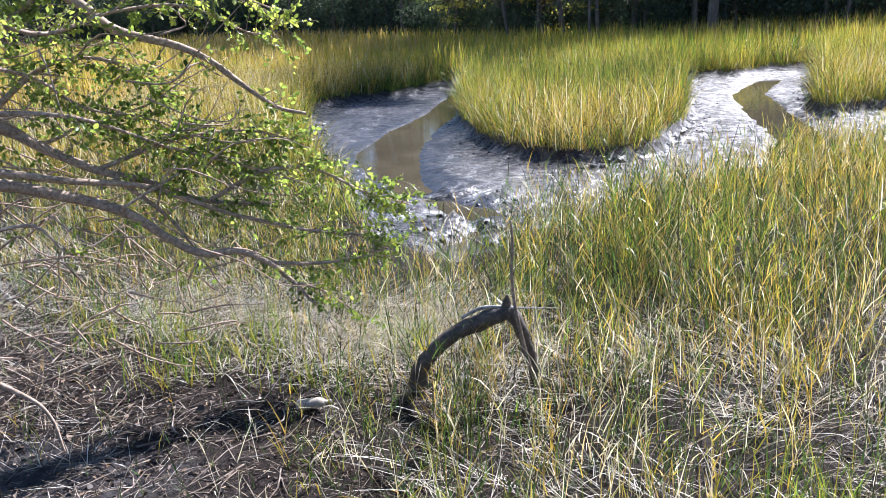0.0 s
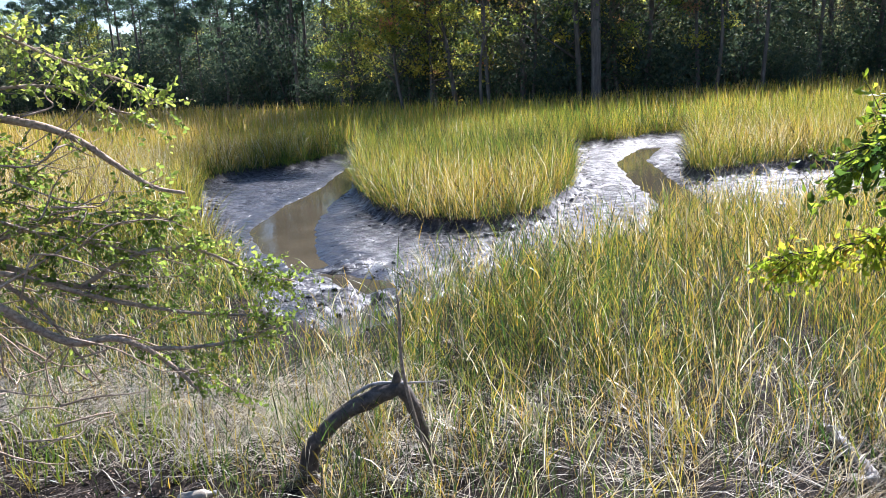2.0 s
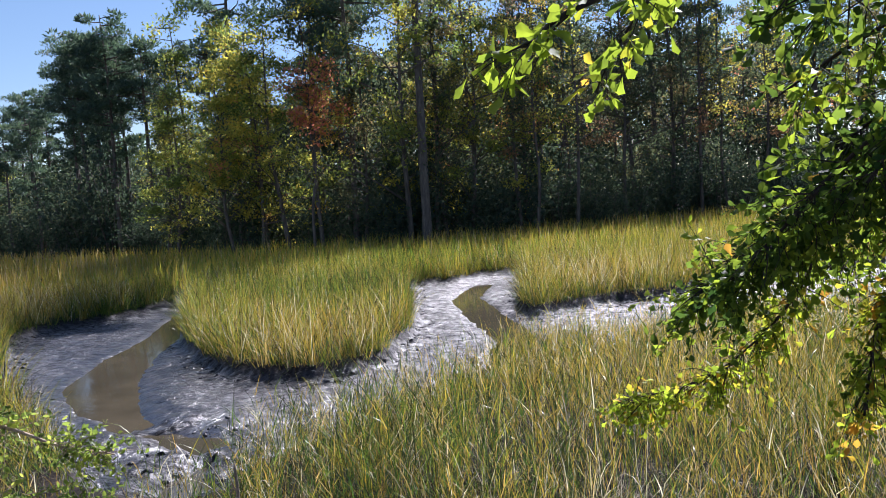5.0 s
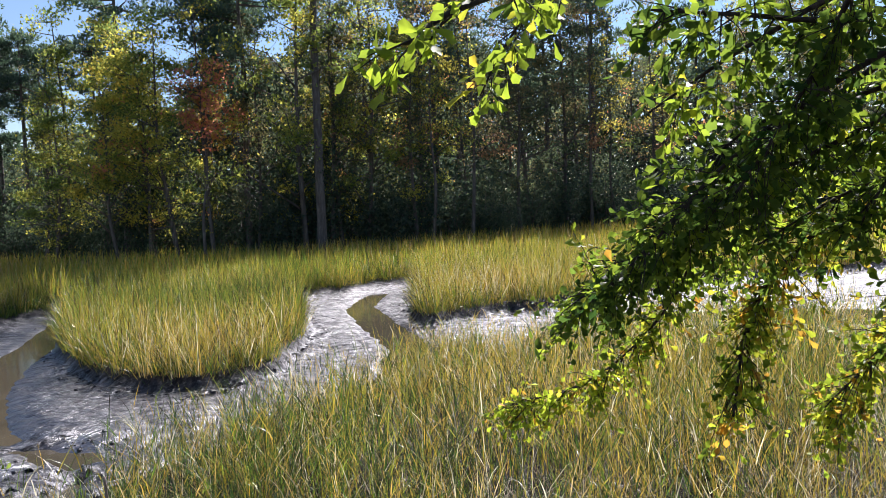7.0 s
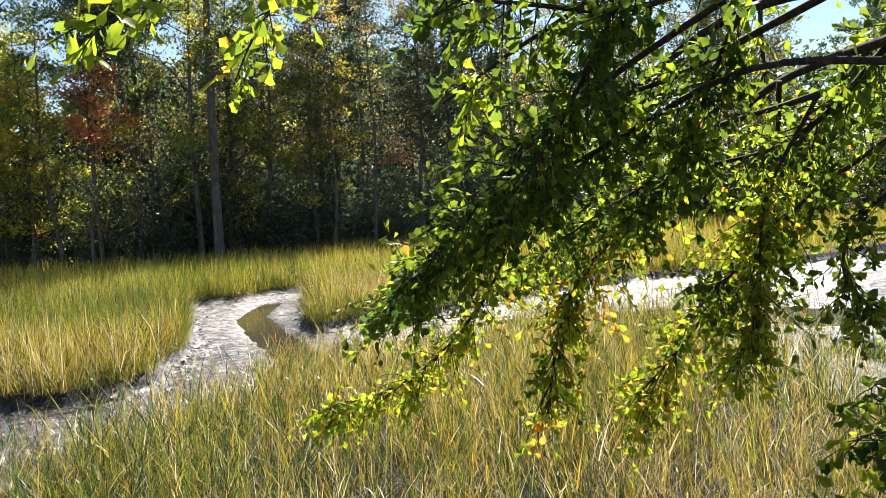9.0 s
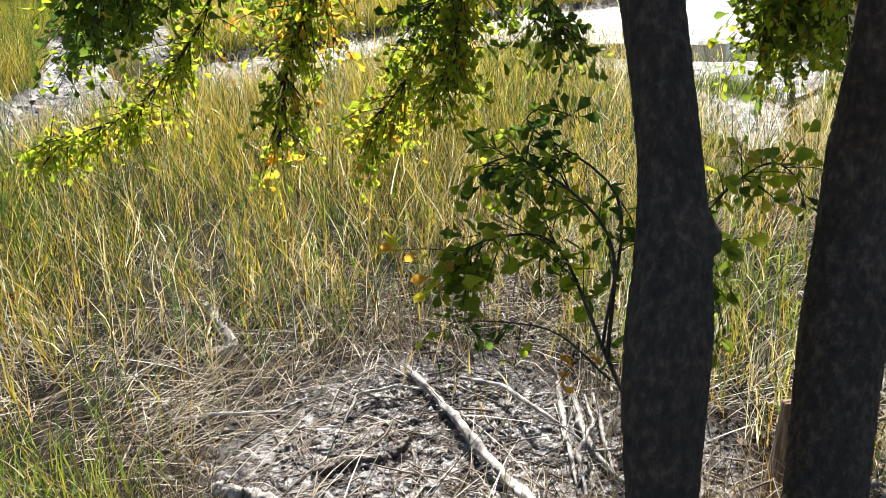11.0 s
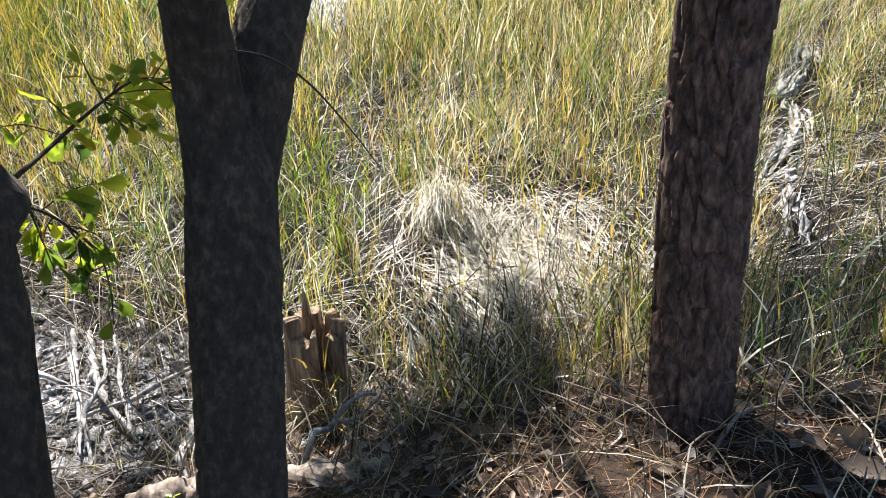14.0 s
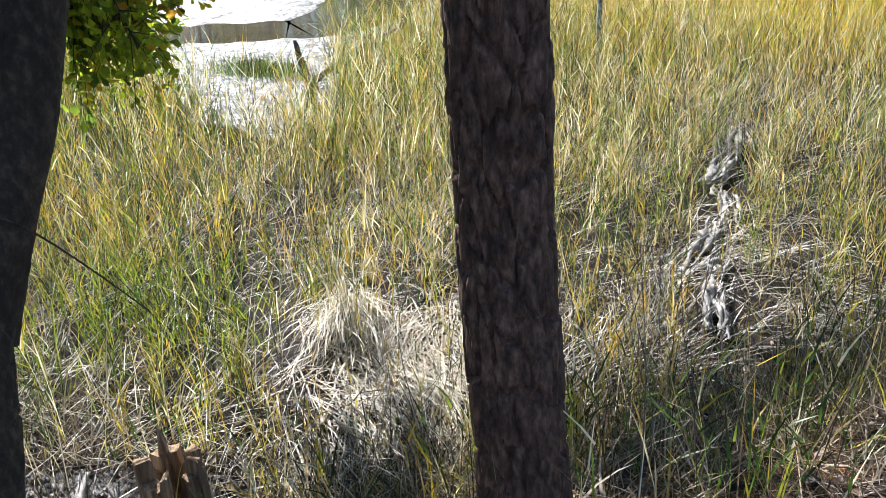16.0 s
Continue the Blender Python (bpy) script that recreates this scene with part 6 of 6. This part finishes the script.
for frac, rr in ((0.6, 1.0), (0.98, 1.0), (1.0, 0.97), (1.0, 0.58), (0.97, 0.52), (0.5, 0.42)):
    rows.append(np.stack([4.42 + 0.114 * rr * rough * np.cos(ang), 1.19 + 0.114 * rr * rough * np.sin(ang), 0.05 + (rim - 0.05) * frac], 1))
rows.append(np.stack([4.42 + 0.03 * np.cos(ang), 1.19 + 0.03 * np.sin(ang), np.full(na, 0.12)], 1))
k, a2 = np.meshgrid(np.arange(len(rows) - 1), np.arange(na), indexing="ij")
k, a2 = k.ravel(), a2.ravel()
b2 = (a2 + 1) % na
part("wood", mesh_from("stump wood", np.vstack(rows), [np.stack([k * na + a2, k * na + b2, (k + 1) * na + b2, (k + 1) * na + a2], 1)], MAT_ROTTEN, shade=False), stump)
p = Pile()
p.tube([(4.45, 1.255, 0.22), (4.455, 1.26, 0.37), (4.455, 1.265, 0.46)], [0.03, 0.016, 0.002], 5, 0.2, 2, 3)
part("splinter", p.mesh("stump splinter", MAT_ROTTEN), stump, "upright dark splinter")

# forked twig by the stump
tw = Pile()
tw.tube([(3.95, 0.86, 0.34), (4.02, 0.85, 0.30), (4.08, 0.83, 0.35), (4.14, 0.80, 0.37), (4.19, 0.78, 0.34)], [0.011, 0.010, 0.008, 0.004], 6, 0.2, 1, 5)
tw.tube([(4.04, 0.85, 0.31), (4.10, 0.80, 0.30), (4.16, 0.77, 0.33), (4.20, 0.74, 0.38)], [0.007, 0.005, 0.002], 5, 0.2, 1, 4)
tw.tube([(3.95, 0.86, 0.34), (3.88, 0.87, 0.2), (3.84, 0.88, 0.05)], [0.011, 0.012, 0.012], 6, 0.2, 1, 4)
thing("forked_twig", tw.mesh("forked_twig", MAT_DRIFT), "pale forked twig standing by the stump", "branch")

# discarded bottle
m, t, n, l, pb = material("dulled clear plastic")
pb.inputs["Base Color"].default_value = (0.36, 0.31, 0.24, 1)
pb.inputs["Roughness"].default_value = 0.4
nz = node(t, "ShaderNodeTexNoise", Scale=25.0, Detail=4.0)
l.new(ramp(t, nz.outputs["Fac"], (0.35, (0.22, 0.18, 0.14)), (0.65, (0.46, 0.41, 0.33))), pb.inputs["Base Color"])
bx, by = -0.80, 4.46
bz = zat(bx, by) + 0.045
bottle = holder("plastic_bottle", (bx, by, bz), "muddy ribbed plastic bottle lying in the litter", "bottle")
p = Pile()
ring = [0.02, 0.034, 0.036, 0.033, 0.036, 0.033, 0.036, 0.033, 0.036, 0.034, 0.024, 0.013, 0.012]
p.tube([(bx - 0.1 + 0.2 * k / 12, by - 0.02 + 0.04 * k / 12, bz) for k in range(13)], ring, 18, 0, 0, 0)
part("body", p.mesh("bottle body", m), bottle)
p = Pile()
p.tube([(bx + 0.1, by + 0.02, bz), (bx + 0.108, by + 0.0216, bz), (bx + 0.118, by + 0.0235, bz)], [0.0145, 0.015, 0.0145], 14, 0, 0, 0)
part("cap", p.mesh("bottle cap", MAT_DRIFT), bottle, "dull pale screw cap")

MAT_BRUSH = wood_material("brushwood bark", (0.04, 0.03, 0.025), (0.16, 0.125, 0.10), (0.50, 0.45, 0.40), 4, (1, 1, 1), 0.85, 0.4)
# brushwood: thin sticks strewn over mud, litter and bank
p = Pile()
for k in range(3000):
    z = rng.random()
    if z < 0.42:
        x, y = rng.normal(3.5, 0.75), rng.normal(2.5, 0.6)
    elif z < 0.74:
        x, y = rng.uniform(-3.6, 0.4), rng.uniform(3.0, 5.6)
    else:
        x, y = rng.uniform(3.2, 6.2), rng.uniform(-1.2, 1.3)
    az, n = rng.uniform(0, 6.28), rng.gamma(2.0, 0.085) + 0.05
    up = rng.uniform(0, 0.3) ** 2
    g = zat(x, y)
    d = np.array([math.cos(az), math.sin(az), up])
    a0 = np.array([x, y, g + 0.006])
    a1 = a0 + d * n * 0.5 + rng.normal(0, 0.11 * n, 3) * (1, 1, 0.3)
    a2 = a0 + d * n + rng.normal(0, 0.12 * n, 3) * (1, 1, 0.3)
    a1[2], a2[2] = max(a1[2], zat(a1[0], a1[1]) + 0.004), max(a2[2], zat(a2[0], a2[1]) + 0.004)
    r0 = 0.001 + 0.0045 * rng.uniform(0, 1) ** 2.5 * (1 + 0.6 * (n > 0.3))
    p.tube([a0, a1, a2], [r0, r0 * 0.8, r0 * 0.35], 4, 0, 0, 2)
thing("brushwood", p.mesh("brushwood", MAT_BRUSH), "grey and dark dead twigs strewn over mud and litter", "twigs", kind="stuff")

# tangle of dead weed at the foot of the bank
n = 40000
x, y = rng.uniform(1.6, 6.6, n), rng.uniform(-1.2, 4.6, n)
foot = smooth(-0.25, 0.1, bank_depth(x, y)) * smooth(3.0, 2.2, bank_depth(x, y)) * smooth(3.5, 3.9, x) * (0.55 + 0.45 * smooth(1.6, 1.0, bank_depth(x, y)))
ring = np.hypot((x - 3.4) / 1.0, (y - 2.6) / 0.75)
foot = np.maximum(foot, 0.75 * smooth(0.8, 1.05, ring) * smooth(1.9, 1.3, ring) * (bank_depth(x, y) < 0.6))
keep = rng.uniform(0, 1, n) < foot * np.clip(0.3 + 1.5 * (fbm(x * 1.5, y * 1.5, 57) - 0.3), 0.1, 1)
x, y = x[keep], y[keep]
n = len(x)
v, q, t, a = blades(x, y, rng.uniform(0.15, 0.48, n), rng.uniform(0.0026, 0.006, n), np.abs(rng.normal(0.6, 0.4, n)), rng.normal(0.5, 0.5, n), np.clip(rng.normal(0.45, 0.25, n), 0.02, 1) * (rng.uniform(0, 1, n) > 0.25), 3, None)
thing("weed_tangle", mesh_from("weed_tangle", v, [q, t], MAT_STRAW, {"tone": a}), "brown tangle of dead weeds round the mud and bank", "weeds", kind="stuff")

# standing dead weed stalks
p = Pile()
for k in range(120):
    x, y = (rng.uniform(4.2, 7.6), rng.uniform(-1.6, 1.4)) if k < 85 else (rng.uniform(3.6, 4.8), rng.uniform(2.8, 4.0))
    g = zat(x, y)
    n = rng.uniform(0.35, 0.95)
    tilt = rng.normal(0, 0.22, 2)
    top = np.array([x + tilt[0] * n, y + tilt[1] * n, g + n])
    a0 = np.array([x, y, g - 0.02])
    p.tube([a0, (a0 + top) / 2 + rng.normal(0, 0.02, 3), top], [0.0024, 0.002, 0.0008], 4, 0, 0, 3)
    for m2 in range(4):
        q0 = a0 + (top - a0) * rng.uniform(0.4, 0.95)
        p.tube([q0, q0 + rng.normal(0, 0.05, 3) + (0, 0, 0.05), q0 + rng.normal(0, 0.09, 3) + (0, 0, 0.09)], [0.0014, 0.0008], 3, 0, 0, 2)
thing("weed_stalks", p.mesh("weed_stalks", MAT_BRUSH), "thin brown dead weed stalks", "weeds", kind="stuff")

# leaf and bark crumbs over the wet soil and bank
n = 27000
x = np.concatenate([rng.normal(3.5, 0.9, n // 3), rng.uniform(-4, 0.6, n // 3), rng.uniform(2.0, 7.0, n - 2 * (n // 3))])
y = np.concatenate([rng.normal(2.5, 0.7, n // 3), rng.uniform(2.6, 6.2, n // 3), rng.uniform(-2.5, 1.6, n - 2 * (n // 3))])
pos = np.stack([x, y, height(x, y) + rng.uniform(0.0, 0.012, n)], 1)
d = rng.normal(0, 1, (n, 3)) * (1, 1, 0.25)
MAT_CRUMB = plant_material("leaf litter", ((0.0, (0.02, 0.015, 0.012)), (0.4, (0.08, 0.057, 0.043)), (0.75, (0.24, 0.17, 0.12)), (0.97, (0.45, 0.39, 0.33)), (1.0, (0.42, 0.19, 0.05))), 0.1, 0.6)
v, f, t = scatter(LEAF_V * (1, 1, 2.5), LEAF_F, pos, axes_of(d, rng.normal(0, 0.6, n)), np.where(np.arange(n) < n // 3, 0.4, np.where(np.arange(n) > 2 * (n // 3), 1.35, 1.0)) * (rng.gamma(2.0, 0.008, n) + 0.007), np.clip(rng.beta(1.4, 1.6, n), 0, 1), 0.06)
thing("leaf_litter", mesh_from("leaf_litter", v, [f], MAT_CRUMB, {"tone": t}), "broken brown leaves and bark crumbs", "litter", kind="stuff")

# needles on the bank
MAT_RUST = plant_material("fallen needle", ((0.0, (0.09, 0.035, 0.015)), (0.5, (0.30, 0.13, 0.05)), (1.0, (0.48, 0.30, 0.16))), 0.1, 0.55)
n = 22000
x, y = rng.uniform(1.8, 6.2, n), rng.uniform(-3.0, 1.5, n)
ok = bank_depth(x, y) > 0.15
x, y = x[ok], y[ok]
n = len(x)
v, q, t, a = blades(x, y, rng.uniform(0.05, 0.14, n), np.full(n, 0.0018), rng.normal(1.45, 0.08, n), rng.normal(0, 0.1, n), np.clip(rng.beta(2, 2, n), 0, 1), 2, None, 0.012)
thing("pine_needles", mesh_from("pine_needles", v, [q, t], MAT_RUST, {"tone": a}), "rusty fallen pine needles on the bank", "litter", kind="stuff")


# pale roots and branches tangled at the edge of the mud
for line, thick in (([(2.05, 2.22, 0.1), (2.2, 2.08, 0.14), (2.36, 1.92, 0.1), (2.5, 1.82, 0.03)], 0.03), ([(2.3, 2.2, 0.02), (2.32, 2.02, 0.13), (2.3, 1.8, 0.1), (2.28, 1.62, 0.03)], 0.02),
                    ([(2.62, 1.78, 0.03), (2.74, 1.7, 0.06), (2.9, 1.52, 0.07), (3.02, 1.38, 0.03)], 0.028), ([(2.86, 1.5, 0.02), (2.98, 1.33, 0.05), (3.06, 1.18, 0.03)], 0.022),
                    ([(3.95, 2.9, 0.03), (4.02, 2.6, 0.08), (3.96, 2.3, 0.12), (4.03, 2.05, 0.05)], 0.016), ([(3.75, 1.75, 0.02), (3.9, 1.95, 0.1), (4.1, 2.05, 0.12), (4.3, 2.3, 0.04)], 0.014),
                    ([(3.25, 2.95, 0.02), (3.4, 3.05, 0.07), (3.62, 3.02, 0.06), (3.8, 2.9, 0.02)], 0.012), ([(2.55, 3.5, 0.02), (2.75, 3.3, 0.08), (3.0, 3.2, 0.06), (3.2, 3.25, 0.02)], 0.014),
                    ([(4.3, 2.5, 0.02), (4.14, 2.3, 0.05), (4.02, 2.15, 0.03), (3.76, 1.82, 0.04)], 0.02), ([(4.32, 2.42, 0.02), (4.16, 2.2, 0.05), (4.07, 2.06, 0.04), (3.93, 1.71, 0.03)], 0.024),
                    ([(4.36, 2.3, 0.02), (4.24, 2.14, 0.05), (4.1, 1.98, 0.06), (3.98, 1.8, 0.02)], 0.016), ([(4.57, 1.91, 0.03), (4.3, 1.68, 0.05), (4.02, 1.51, 0.05), (3.83, 1.39, 0.04)], 0.03),
                    ([(4.0, 1.55, 0.02), (3.95, 1.47, 0.06), (3.86, 1.4, 0.06), (3.79, 1.3, 0.02)], 0.026), ([(3.9, 2.05, 0.02), (4.1, 1.9, 0.05), (4.35, 1.85, 0.04), (4.5, 1.75, 0.02)], 0.014)):
    fallen("root", line, [thick * 0.5, thick * 0.75, thick * 0.6, thick * 0.25], MAT_DRIFT, "pale weathered root tangled over mud and litter", "root", stubs=5, sides=10, rough=0.9, group="tangled roots")


def leafy_sprig(place, stems, reach, leaf, tone, seed):
    """Low seedling with broad green leaves."""
    x, y = place
    sprig = holder("leafy_sprig", (x, y, zat(x, y)), "low sprig of broad green leaves at a trunk's foot", "plant", "sprigs on the bank")
    s = Spray(seed)
    for k in range(stems):
        az = 6.283 * k / stems + s.r.uniform(-0.4, 0.4)
        d = np.array([math.cos(az), math.sin(az), 0.0])
        b = np.array([x, y, zat(x, y) - 0.02])
        s.limb([b, b + d * reach * 0.4 + (0, 0, reach * 0.7), b + d * reach + (0, 0, reach * s.r.uniform(0.7, 1.2))], 0.004, 5, reach * 0.35, leaf, tone, 0.12, 0.4, 4, 0.2)
    s.parts(sprig, "stem", "foliage", MAT_TWIG, MAT_SHRUB, LEAF_V * (1.2, 1, 1), LEAF_F)


leafy_sprig((2.90, 1.28), 7, 0.13, 0.055, 0.08, 301)
leafy_sprig((2.93, 1.09), 6, 0.12, 0.05, 0.1, 302)
leafy_sprig((3.45, 0.92), 6, 0.11, 0.032, 0.6, 303)
leafy_sprig((2.2, 1.55), 4, 0.12, 0.03, 0.5, 304)
